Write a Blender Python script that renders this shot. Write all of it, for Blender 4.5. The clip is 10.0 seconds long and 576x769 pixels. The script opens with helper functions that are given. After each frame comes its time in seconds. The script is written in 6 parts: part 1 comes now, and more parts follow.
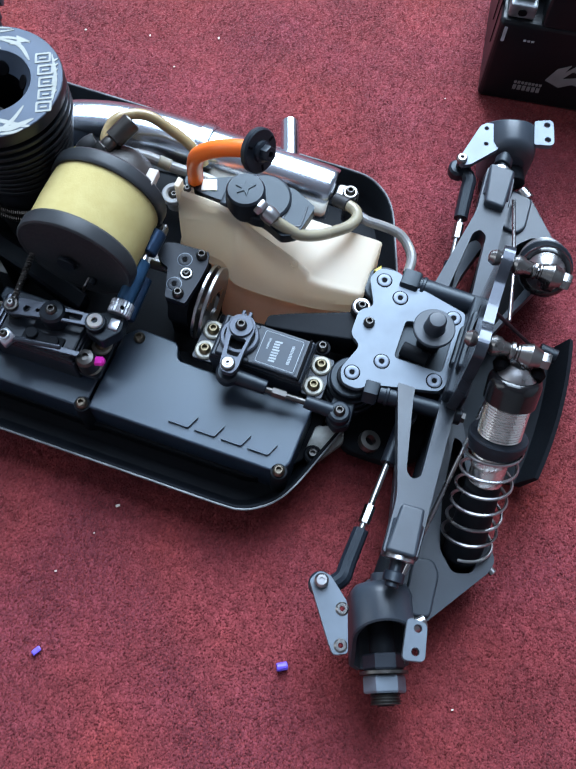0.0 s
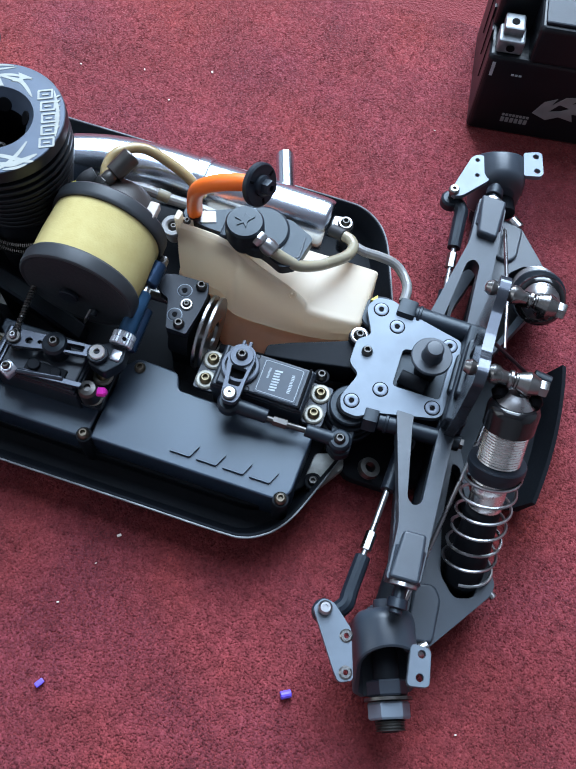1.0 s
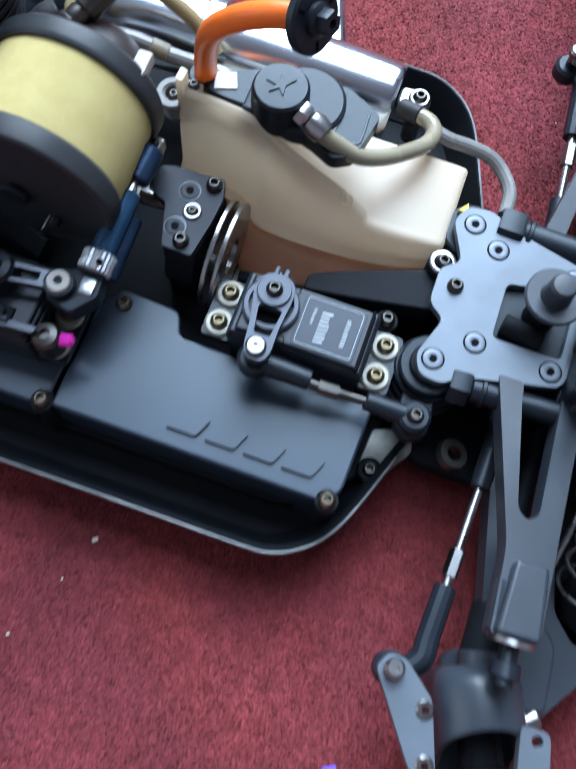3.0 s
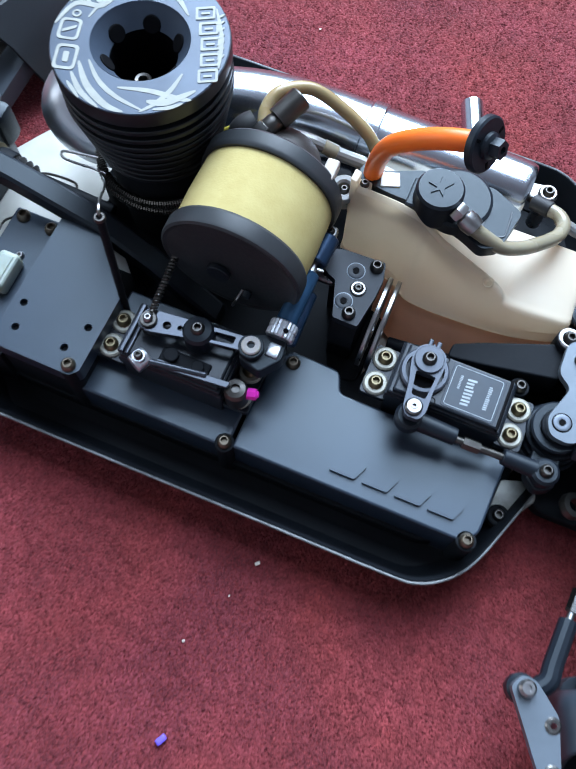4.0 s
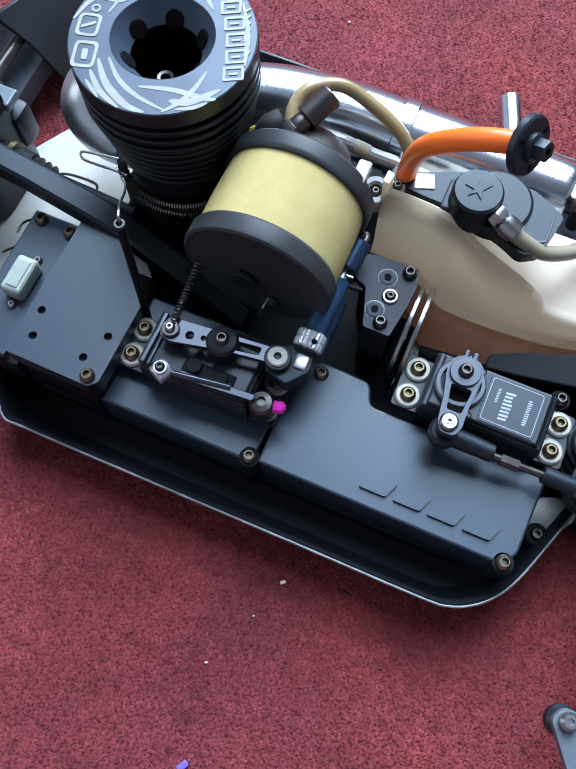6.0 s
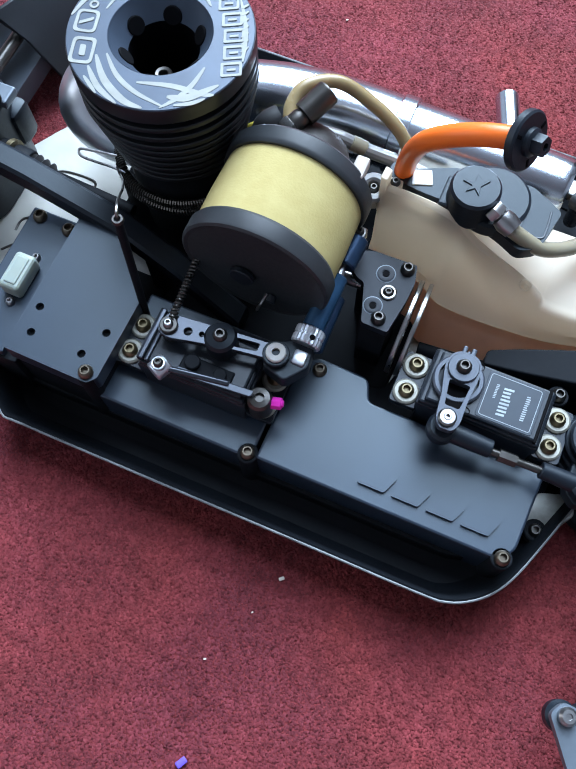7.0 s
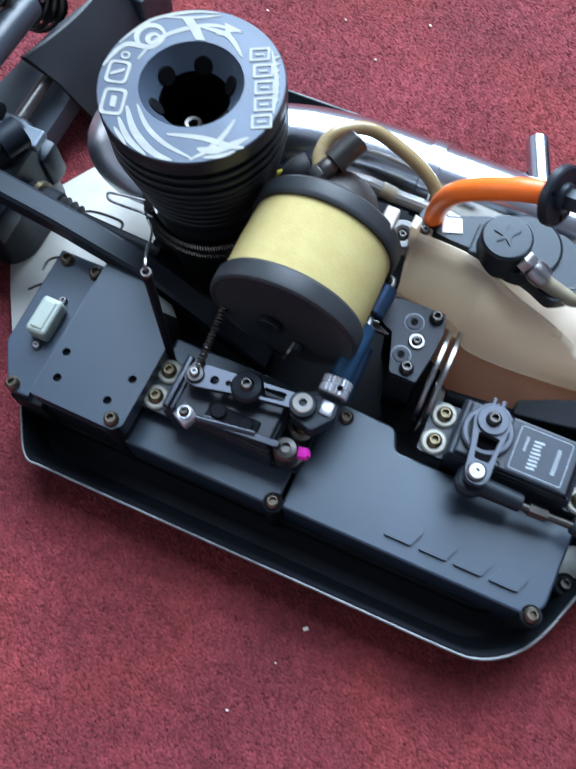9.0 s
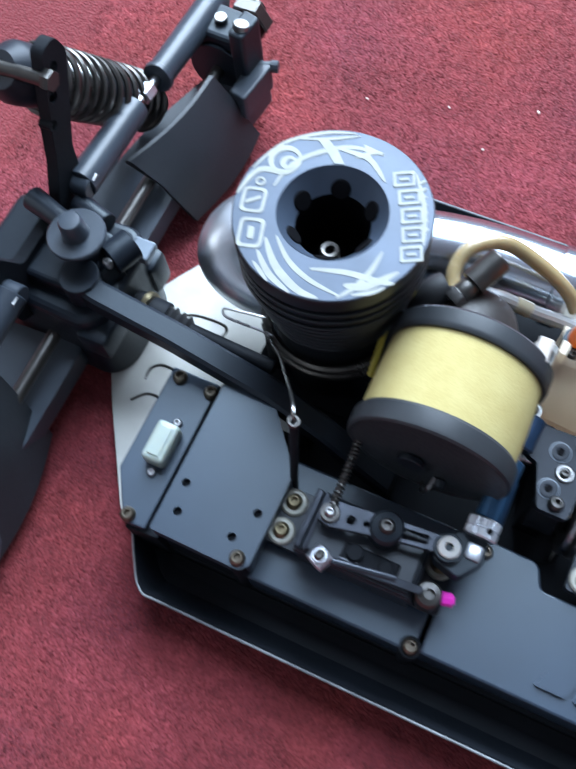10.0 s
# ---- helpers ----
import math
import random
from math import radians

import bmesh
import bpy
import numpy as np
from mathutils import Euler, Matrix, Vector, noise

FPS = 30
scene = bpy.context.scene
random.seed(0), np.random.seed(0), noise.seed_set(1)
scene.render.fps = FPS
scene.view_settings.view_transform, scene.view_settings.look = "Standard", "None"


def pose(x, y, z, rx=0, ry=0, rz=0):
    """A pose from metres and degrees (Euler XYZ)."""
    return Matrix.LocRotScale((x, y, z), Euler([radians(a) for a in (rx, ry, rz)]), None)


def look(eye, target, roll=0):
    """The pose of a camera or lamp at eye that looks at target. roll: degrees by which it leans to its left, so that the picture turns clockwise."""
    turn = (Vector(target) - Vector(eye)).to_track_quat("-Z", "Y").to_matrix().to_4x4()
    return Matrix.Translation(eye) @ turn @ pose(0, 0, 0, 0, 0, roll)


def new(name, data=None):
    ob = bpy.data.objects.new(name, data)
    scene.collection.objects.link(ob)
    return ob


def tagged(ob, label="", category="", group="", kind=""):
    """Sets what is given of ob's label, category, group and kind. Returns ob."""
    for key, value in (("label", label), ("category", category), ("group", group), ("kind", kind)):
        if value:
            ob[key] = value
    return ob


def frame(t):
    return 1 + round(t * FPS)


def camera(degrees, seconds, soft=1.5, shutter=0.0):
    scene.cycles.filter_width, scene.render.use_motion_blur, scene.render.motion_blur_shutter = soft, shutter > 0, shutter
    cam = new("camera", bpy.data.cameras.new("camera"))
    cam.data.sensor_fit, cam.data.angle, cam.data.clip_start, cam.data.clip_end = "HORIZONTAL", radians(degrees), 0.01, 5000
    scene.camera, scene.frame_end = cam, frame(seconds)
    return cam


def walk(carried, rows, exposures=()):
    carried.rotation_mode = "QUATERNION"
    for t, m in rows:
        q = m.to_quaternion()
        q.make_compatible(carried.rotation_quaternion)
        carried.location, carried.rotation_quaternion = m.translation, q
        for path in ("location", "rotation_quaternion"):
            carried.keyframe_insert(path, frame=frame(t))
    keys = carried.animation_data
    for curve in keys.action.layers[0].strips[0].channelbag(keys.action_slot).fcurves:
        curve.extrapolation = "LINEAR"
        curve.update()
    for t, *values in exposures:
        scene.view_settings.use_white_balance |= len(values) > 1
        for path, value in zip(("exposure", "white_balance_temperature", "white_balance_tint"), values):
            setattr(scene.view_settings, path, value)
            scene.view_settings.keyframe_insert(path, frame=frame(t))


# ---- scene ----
cam = camera(38.0, 10.0, shutter=0.5)
PATH = [
    (0, (0.079, -0.143, 0.362), (-0.144, 0.588, -1.486), 2.8),
    (0.5, (0.073, -0.139, 0.365), (-0.115, 0.629, -1.472), 5.4),
    (1, (0.071, -0.145, 0.367), (-0.126, 0.647, -1.459), 5.0),
    (1.5, (0.05, -0.143, 0.361), (-0.143, 0.618, -1.478), 4.9),
    (1.8, (0.054, -0.117, 0.326), (-0.159, 0.633, -1.515), 3.3),
    (2, (0.038, -0.083, 0.287), (-0.099, 0.605, -1.586), 7.3),
    (2.2, (0.037, -0.06, 0.258), (-0.134, 0.598, -1.623), 4.5),
    (3.3, (0.043, -0.12, 0.283), (-0.077, 0.484, -1.62), 9.5),
    (3.5, (0.027, -0.132, 0.315), (-0.105, 0.479, -1.584), 9.7),
    (3.7, (0.025, -0.134, 0.326), (-0.228, 0.512, -1.55), 1.5),
    (4, (0.01, -0.117, 0.31), (-0.247, 0.524, -1.567), 1.1),
    (4.5, (0.009, -0.109, 0.3), (-0.259, 0.515, -1.582), -0.2),
    (5, (0.009, -0.109, 0.298), (-0.259, 0.5, -1.588), -0.6),
    (5.5, (0.004, -0.108, 0.302), (-0.285, 0.494, -1.583), -2.3),
    (6, (0.004, -0.108, 0.3), (-0.294, 0.497, -1.583), -2.8),
    (7.5, (0.006, -0.11, 0.299), (-0.29, 0.5, -1.583), -2.7),
    (8, (0.007, -0.11, 0.296), (-0.291, 0.5, -1.585), -3.0),
    (8.5, (0.007, -0.109, 0.298), (-0.307, 0.505, -1.579), -3.7),
    (9, (-0.002, -0.1, 0.301), (-0.354, 0.521, -1.568), -5.4),
    (9.5, (-0.022, -0.089, 0.303), (-0.407, 0.533, -1.558), -7.3),
    (10, (-0.049, -0.08, 0.299), (-0.478, 0.568, -1.545), -9.4),
]
walk(cam, [(t, look(eye, target, roll)) for t, eye, target, roll in PATH], [(0.0, -0.12), (2.0, -0.12), (3.5, -0.08), (7.5, -0.08), (9.0, -0.02), (10.0, 0.08)])

# ---- light and air ----
world = bpy.data.worlds.new("daylight")
scene.world = world
world.use_nodes = True
wn = world.node_tree.nodes
sky = wn.new("ShaderNodeTexSky")
sky.sky_type, sky.sun_disc = "NISHITA", False
sky.sun_elevation, sky.sun_rotation = radians(38), radians(150)
world.node_tree.links.new(sky.outputs[0], wn["Background"].inputs[0])
wn["Background"].inputs[1].default_value = 0.12


def area_light(name, m, sx, sy, power, colour):
    lamp = bpy.data.lights.new(name, "AREA")
    lamp.shape, lamp.size, lamp.size_y, lamp.energy, lamp.color = "RECTANGLE", sx, sy, power, colour
    ob = new(name, lamp)
    ob.matrix_world = m
    return ob


# Daylight by an unseen roof light and window beyond the car, plus added fill
area_light("roof_daylight", look((-0.25, 1.2, 2.47), (-0.25, 1.2, 0.0)), 1.75, 1.2, 78, (0.62, 0.785, 1.0))
area_light("window_daylight", look((-0.35, 1.86, 1.5), (-0.1, 0.0, 0.3)), 1.7, 1.3, 200, (0.66, 0.82, 1.0))
# fill lamp added to lift the left-hand sides; no door is seen there
area_light("west_fill", look((-1.97, -0.7, 1.1), (0.0, -0.5, 0.6)), 0.9, 1.8, 12, (0.86, 0.93, 1.0))


# ---- materials ----
def mat(name, base, rough=0.5, metal=0.0, vary=0.12, scale=60.0, bump=0.0, bump_scale=900.0, spec=0.5, coat=0.0,
        second=None, rough_vary=0.12, trans=0.0, sss=0.0, ior=1.45):
    m = bpy.data.materials.new(name)
    m.use_nodes = True
    nt = m.node_tree
    b = nt.nodes["Principled BSDF"]
    tc = nt.nodes.new("ShaderNodeTexCoord")
    big = nt.nodes.new("ShaderNodeTexNoise")
    big.inputs["Scale"].default_value, big.inputs["Detail"].default_value = scale, 5
    fine = nt.nodes.new("ShaderNodeTexNoise")
    fine.inputs["Scale"].default_value, fine.inputs["Detail"].default_value = bump_scale, 3
    for n in (big, fine):
        nt.links.new(tc.outputs["Object"], n.inputs["Vector"])
    mix = nt.nodes.new("ShaderNodeMix")
    mix.data_type = "RGBA"
    lo = tuple(max(0.0, c * (1 - vary)) for c in base)
    hi = second or tuple(min(1.0, c * (1 + vary)) for c in base)
    mix.inputs["A"].default_value, mix.inputs["B"].default_value = (*lo, 1), (*hi, 1)
    ramp = nt.nodes.new("ShaderNodeMapRange")
    ramp.inputs["From Min"].default_value, ramp.inputs["From Max"].default_value = 0.35, 0.65
    nt.links.new(big.outputs["Fac"], ramp.inputs["Value"])
    nt.links.new(ramp.outputs["Result"], mix.inputs["Factor"])
    nt.links.new(mix.outputs["Result"], b.inputs["Base Color"])
    rr = nt.nodes.new("ShaderNodeMapRange")
    rr.inputs["To Min"].default_value, rr.inputs["To Max"].default_value = max(0.03, rough - rough_vary), min(1, rough + rough_vary)
    nt.links.new(fine.outputs["Fac"] if bump else big.outputs["Fac"], rr.inputs["Value"])
    nt.links.new(rr.outputs["Result"], b.inputs["Roughness"])
    b.inputs["Metallic"].default_value = metal
    b.inputs["Specular IOR Level"].default_value = spec
    b.inputs["Coat Weight"].default_value = coat
    b.inputs["Transmission Weight"].default_value = trans
    b.inputs["IOR"].default_value = ior
    if sss:
        b.inputs["Subsurface Weight"].default_value = sss
        b.inputs["Subsurface Radius"].default_value = (0.006, 0.004, 0.002)
        b.inputs["Subsurface Scale"].default_value = 0.4
    if bump:
        bp = nt.nodes.new("ShaderNodeBump")
        bp.inputs["Strength"].default_value, bp.inputs["Distance"].default_value = bump, 0.0003
        nt.links.new(fine.outputs["Fac"], bp.inputs["Height"])
        nt.links.new(bp.outputs["Normal"], b.inputs["Normal"])
    return m


PLASTIC = mat("moulded black plastic", (0.008, 0.011, 0.017), 0.42, bump=0.10, spec=0.45, rough_vary=0.09)
LID = mat("satin black box plastic", (0.017, 0.027, 0.046), 0.37, bump=0.03, spec=0.95, scale=24, rough_vary=0.035)
for blued in (PLASTIC, LID):
    blued.node_tree.nodes["Principled BSDF"].inputs["Specular Tint"].default_value = (0.84, 0.94, 1.0, 1)
GUARD = mat("flexible black guard plastic", (0.0070, 0.0088, 0.0120), 0.64, bump=0.06, spec=0.16, rough_vary=0.1)
ARM = mat("grey composite", (0.034, 0.043, 0.056), 0.38, bump=0.10, spec=0.5, rough_vary=0.07)
RUBBER = mat("black rubber", (0.014, 0.014, 0.016), 0.58, bump=0.15)
MUD = mat("dusty dark grey plastic", (0.017, 0.020, 0.025), 0.50, vary=0.2, scale=40, bump=0.1)
ANOD = mat("dark anodised aluminium", (0.014, 0.018, 0.026), 0.46, 0.1, scale=90, bump=0.05, rough_vary=0.08, spec=0.32)
PLATE = mat("grey blue anodised plate", (0.130, 0.155, 0.185), 0.42, 0.25, scale=50, bump=0.04, rough_vary=0.06)
HEADTOP = mat("slate anodised face", (0.052, 0.070, 0.102), 0.42, 0.2, scale=70, bump=0.04, rough_vary=0.08)
HEADBLK = mat("black anodised fins", (0.012, 0.014, 0.018), 0.40, 0.15, rough_vary=0.08)
ENGRAVE = mat("bare engraved aluminium", (0.29, 0.295, 0.27), 0.6, 0.05, scale=200)
ALU = mat("satin polished aluminium", (0.60, 0.66, 0.74), 0.20, 1.0, vary=0.04, scale=30, rough_vary=0.05)
ALUM = mat("dull cast aluminium", (0.72, 0.75, 0.80), 0.36, 1.0, vary=0.08, scale=60)
CHASSIS = mat("worn light chassis plate", (0.50, 0.49, 0.455), 0.50, 0.1, vary=0.12, scale=45, bump=0.05)
STEEL = mat("bright steel", (0.37, 0.365, 0.37), 0.30, 1.0, scale=150)
DSTEEL = mat("dark steel", (0.09, 0.085, 0.08), 0.34, 0.9, scale=150)
BRASS = mat("dulled brass screw", (0.20, 0.165, 0.10), 0.40, 0.85, scale=300, vary=0.3)
BRONZE = mat("browned steel screw", (0.15, 0.125, 0.095), 0.36, 0.85, scale=300, vary=0.3)
WASHER = mat("pale anodised washer", (0.31, 0.30, 0.26), 0.42, 0.4, scale=300)
CHROME = mat("hard chrome shaft", (0.75, 0.75, 0.76), 0.12, 1.0, vary=0.03)
GOLDST = mat("bright threaded shock body", (0.72, 0.70, 0.67), 0.25, 1.0, vary=0.08, scale=120)
TAB = mat("pale pinkish nylon", (0.46, 0.40, 0.36), 0.5, vary=0.08)
CAPS = mat("dull grey black cap plastic", (0.026, 0.029, 0.033), 0.44, vary=0.15, scale=50, bump=0.06, spec=0.5)
FOAM = mat("yellow oiled foam", (0.445, 0.36, 0.15), 0.88, vary=0.05, scale=140, bump=0.4, bump_scale=1300, spec=0.12, second=(0.46, 0.38, 0.168))


def shell(m, share):
    """Lets a share of the light through the wall of a hollow thing, scattered and coloured as the wall is."""
    nt = m.node_tree
    b = nt.nodes["Principled BSDF"]
    thin, both = nt.nodes.new("ShaderNodeBsdfTranslucent"), nt.nodes.new("ShaderNodeMixShader")
    nt.links.new(b.inputs["Base Color"].links[0].from_socket, thin.inputs["Color"])
    both.inputs["Fac"].default_value = share
    nt.links.new(b.outputs["BSDF"], both.inputs[1])
    nt.links.new(thin.outputs["BSDF"], both.inputs[2])
    nt.links.new(both.outputs["Shader"], nt.nodes["Material Output"].inputs["Surface"])
    return m


CREAM = shell(mat("translucent cream tank plastic", (0.89, 0.785, 0.63), 0.46, vary=0.03, scale=26, spec=0.25, second=(0.90, 0.82, 0.69), rough_vary=0.06), 0.5)
AMBER = shell(mat("warm amber tank plastic", (0.94, 0.60, 0.43), 0.42, vary=0.12, scale=38, spec=0.25), 0.55)
AMBERHOSE = mat("amber silicone hose", (0.33, 0.245, 0.125), 0.26, vary=0.12, scale=60, sss=0.25, coat=0.3)
BROWN = mat("dark brown rubber", (0.030, 0.024, 0.022), 0.50, vary=0.25, scale=70, bump=0.15)
GLOSS = mat("gloss black anodised bar", (0.050, 0.056, 0.070), 0.17, 0.5, scale=90, vary=0.2)
GLOSSBLK = mat("gloss black cap", (0.006, 0.006, 0.007), 0.16, spec=0.6)
WORNMETAL = mat("scraped bare metal", (0.28, 0.28, 0.26), 0.45, 0.5, scale=120, vary=0.35, bump=0.1)
NAVY = mat("dark blue anodised sleeve", (0.016, 0.040, 0.085), 0.38, 0.5, vary=0.2, scale=120)
HOSE = mat("aged silicone hose", (0.27, 0.235, 0.165), 0.27, vary=0.10, scale=60, sss=0.25, coat=0.3)
CLEARHOSE = mat("grey silicone hose", (0.20, 0.195, 0.19), 0.28, vary=0.1, scale=60, sss=0.2, coat=0.3)
ORANGE = mat("orange rubber tube", (0.90, 0.17, 0.02), 0.38, vary=0.05, sss=0.15)
BLUE = mat("blue anodised link", (0.028, 0.085, 0.170), 0.32, 0.5, vary=0.18, scale=120)
IVORY = mat("milky switch plastic", (0.34, 0.385, 0.345), 0.35, vary=0.08, sss=0.3)
PINK = mat("magenta rubber sleeve", (0.85, 0.03, 0.50), 0.45)
YELLOW = mat("yellow marking", (0.58, 0.47, 0.07), 0.5)
LABEL = mat("slate servo label", (0.018, 0.027, 0.040), 0.40, 0.1, vary=0.2, scale=120)
PALE = mat("pale print", (0.34, 0.38, 0.41), 0.5, vary=0.15, scale=400)
SERVO = mat("black servo case", (0.013, 0.018, 0.026), 0.34, 0.15, rough_vary=0.06)
WHITE = mat("white nylon", (0.60, 0.57, 0.54), 0.45, sss=0.2)
HORN = mat("grey anodised horn", (0.066, 0.076, 0.098), 0.36, 0.3, rough_vary=0.08, scale=90)
# near-black that stands in for shade in holes and recesses; also dark trim
DARK = mat("deep black, shaded holes and dark trim", (0.003, 0.003, 0.004), 0.7, spec=0.08)
BATT = mat("black battery case", (0.006, 0.007, 0.009), 0.34, bump=0.06, spec=0.3, rough_vary=0.06)
LEAD = mat("grey lead terminal", (0.20, 0.21, 0.22), 0.45, 0.6, scale=250, vary=0.2)
PURPLE = mat("violet plastic scrap", (0.16, 0.10, 0.75), 0.4)
CRUMB = mat("pale crumb", (0.70, 0.62, 0.55), 0.7)
RIM_PALE = mat("pale rim plastic", (0.17, 0.18, 0.19), 0.35, vary=0.3, scale=120)
DSTEEL2 = mat("grey spring steel", (0.24, 0.235, 0.23), 0.28, 1.0, vary=0.12)
PALED = mat("dim pale print", (0.22, 0.22, 0.22), 0.5)
FLUSH = mat("blue-grey countersunk screw head", (0.13, 0.15, 0.185), 0.4, 0.35, scale=200)
WALL = mat("dull grey plaster", (0.27, 0.27, 0.275), 0.8, vary=0.05, scale=3, bump=0.2, bump_scale=120)
WOOD = mat("grey painted window wood", (0.55, 0.55, 0.54), 0.5)


def carpet_material(name, dark, mid, light):
    m = bpy.data.materials.new(name)
    m.use_nodes = True
    nt = m.node_tree
    b = nt.nodes["Principled BSDF"]
    tc = nt.nodes.new("ShaderNodeTexCoord")
    fine = nt.nodes.new("ShaderNodeTexNoise")
    fine.inputs["Scale"].default_value, fine.inputs["Detail"].default_value, fine.inputs["Roughness"].default_value = 620, 4, 0.65
    big = nt.nodes.new("ShaderNodeTexNoise")
    big.inputs["Scale"].default_value, big.inputs["Detail"].default_value = 16, 3
    vor = nt.nodes.new("ShaderNodeTexVoronoi")
    vor.inputs["Scale"].default_value = 900
    for n in (fine, big, vor):
        nt.links.new(tc.outputs["Object"], n.inputs["Vector"])
    ramp = nt.nodes.new("ShaderNodeValToRGB")
    el = ramp.color_ramp.elements
    el[0].position, el[0].color = 0.38, (*dark, 1)
    el[1].position, el[1].color = 0.64, (*light, 1)
    e = el.new(0.50)
    e.color = (*mid, 1)
    nt.links.new(fine.outputs["Fac"], ramp.inputs["Fac"])
    wide = nt.nodes.new("ShaderNodeMapRange")
    wide.inputs["From Min"].default_value, wide.inputs["From Max"].default_value = 0.3, 0.7
    wide.inputs["To Min"].default_value, wide.inputs["To Max"].default_value = 0.86, 1.14
    nt.links.new(big.outputs["Fac"], wide.inputs["Value"])
    mul = nt.nodes.new("ShaderNodeMix")
    mul.data_type, mul.blend_type = "RGBA", "MULTIPLY"
    mul.inputs["Factor"].default_value = 1
    nt.links.new(ramp.outputs["Color"], mul.inputs["A"])
    nt.links.new(wide.outputs["Result"], mul.inputs["B"])
    nt.links.new(mul.outputs["Result"], b.inputs["Base Color"])
    b.inputs["Roughness"].default_value = 0.9
    b.inputs["Specular IOR Level"].default_value = 0.15
    b.inputs["Sheen Weight"].default_value = 0.25
    b.inputs["Sheen Roughness"].default_value = 0.5
    b.inputs["Sheen Tint"].default_value = (1.0, 0.55, 0.55, 1)
    bp = nt.nodes.new("ShaderNodeBump")
    bp.inputs["Strength"].default_value, bp.inputs["Distance"].default_value = 0.8, 0.0012
    nt.links.new(vor.outputs["Distance"], bp.inputs["Height"])
    nt.links.new(bp.outputs["Normal"], b.inputs["Normal"])
    return m


def pile_material(name, dark, mid, light):
    m = bpy.data.materials.new(name)
    m.use_nodes = True
    nt = m.node_tree
    b = nt.nodes["Principled BSDF"]
    geo = nt.nodes.new("ShaderNodeNewGeometry")
    ramp = nt.nodes.new("ShaderNodeValToRGB")
    el = ramp.color_ramp.elements
    el[0].position, el[0].color = 0.0, (*dark, 1)
    el[1].position, el[1].color = 1.0, (*light, 1)
    e = el.new(0.45)
    e.color = (*mid, 1)
    nt.links.new(geo.outputs["Random Per Island"], ramp.inputs["Fac"])
    tc = nt.nodes.new("ShaderNodeTexCoord")
    big = nt.nodes.new("ShaderNodeTexNoise")
    big.inputs["Scale"].default_value, big.inputs["Detail"].default_value = 24, 4
    nt.links.new(tc.outputs["Object"], big.inputs["Vector"])
    wide = nt.nodes.new("ShaderNodeMapRange")
    wide.inputs["From Min"].default_value, wide.inputs["From Max"].default_value = 0.3, 0.7
    wide.inputs["To Min"].default_value, wide.inputs["To Max"].default_value = 0.72, 1.28
    nt.links.new(big.outputs["Fac"], wide.inputs["Value"])
    mul = nt.nodes.new("ShaderNodeMix")
    mul.data_type, mul.blend_type = "RGBA", "MULTIPLY"
    mul.inputs["Factor"].default_value = 1
    nt.links.new(ramp.outputs["Color"], mul.inputs["A"])
    nt.links.new(wide.outputs["Result"], mul.inputs["B"])
    warm = nt.nodes.new("ShaderNodeTexNoise")
    warm.inputs["Scale"].default_value, warm.inputs["Detail"].default_value = 11, 5
    nt.links.new(tc.outputs["Object"], warm.inputs["Vector"])
    blot = nt.nodes.new("ShaderNodeTexNoise")
    blot.inputs["Scale"].default_value, blot.inputs["Detail"].default_value = 190, 2
    nt.links.new(tc.outputs["Object"], blot.inputs["Vector"])
    spots = nt.nodes.new("ShaderNodeMapRange")
    spots.inputs["From Min"].default_value, spots.inputs["From Max"].default_value = 0.3, 0.65
    spots.inputs["To Min"].default_value, spots.inputs["To Max"].default_value = 0.78, 1.13
    nt.links.new(blot.outputs["Fac"], spots.inputs["Value"])
    tint = nt.nodes.new("ShaderNodeValToRGB")
    tint.color_ramp.elements[0].position, tint.color_ramp.elements[0].color = 0.38, (0.94, 0.96, 1.10, 1)
    tint.color_ramp.elements[1].position, tint.color_ramp.elements[1].color = 0.66, (1.12, 1.0, 0.80, 1)
    nt.links.new(warm.outputs["Fac"], tint.inputs["Fac"])
    both = nt.nodes.new("ShaderNodeMix")
    both.data_type, both.blend_type = "RGBA", "MULTIPLY"
    both.inputs["Factor"].default_value = 1
    nt.links.new(mul.outputs["Result"], both.inputs["A"])
    nt.links.new(tint.outputs["Color"], both.inputs["B"])
    last = nt.nodes.new("ShaderNodeMix")
    last.data_type, last.blend_type = "RGBA", "MULTIPLY"
    last.inputs["Factor"].default_value = 1
    nt.links.new(both.outputs["Result"], last.inputs["A"])
    nt.links.new(spots.outputs["Result"], last.inputs["B"])
    nt.links.new(last.outputs["Result"], b.inputs["Base Color"])
    b.inputs["Roughness"].default_value = 0.9
    b.inputs["Specular IOR Level"].default_value = 0.2
    b.inputs["Sheen Weight"].default_value = 0.2
    b.inputs["Sheen Tint"].default_value = (1.0, 0.6, 0.6, 1)
    return m


PILE = pile_material("red carpet tufts", (0.138, 0.0225, 0.0265), (0.180, 0.0308, 0.0364), (0.218, 0.0410, 0.0475))
CARPET = carpet_material("red cut pile carpet", (0.150, 0.023, 0.027), (0.186, 0.029, 0.034), (0.214, 0.038, 0.043))


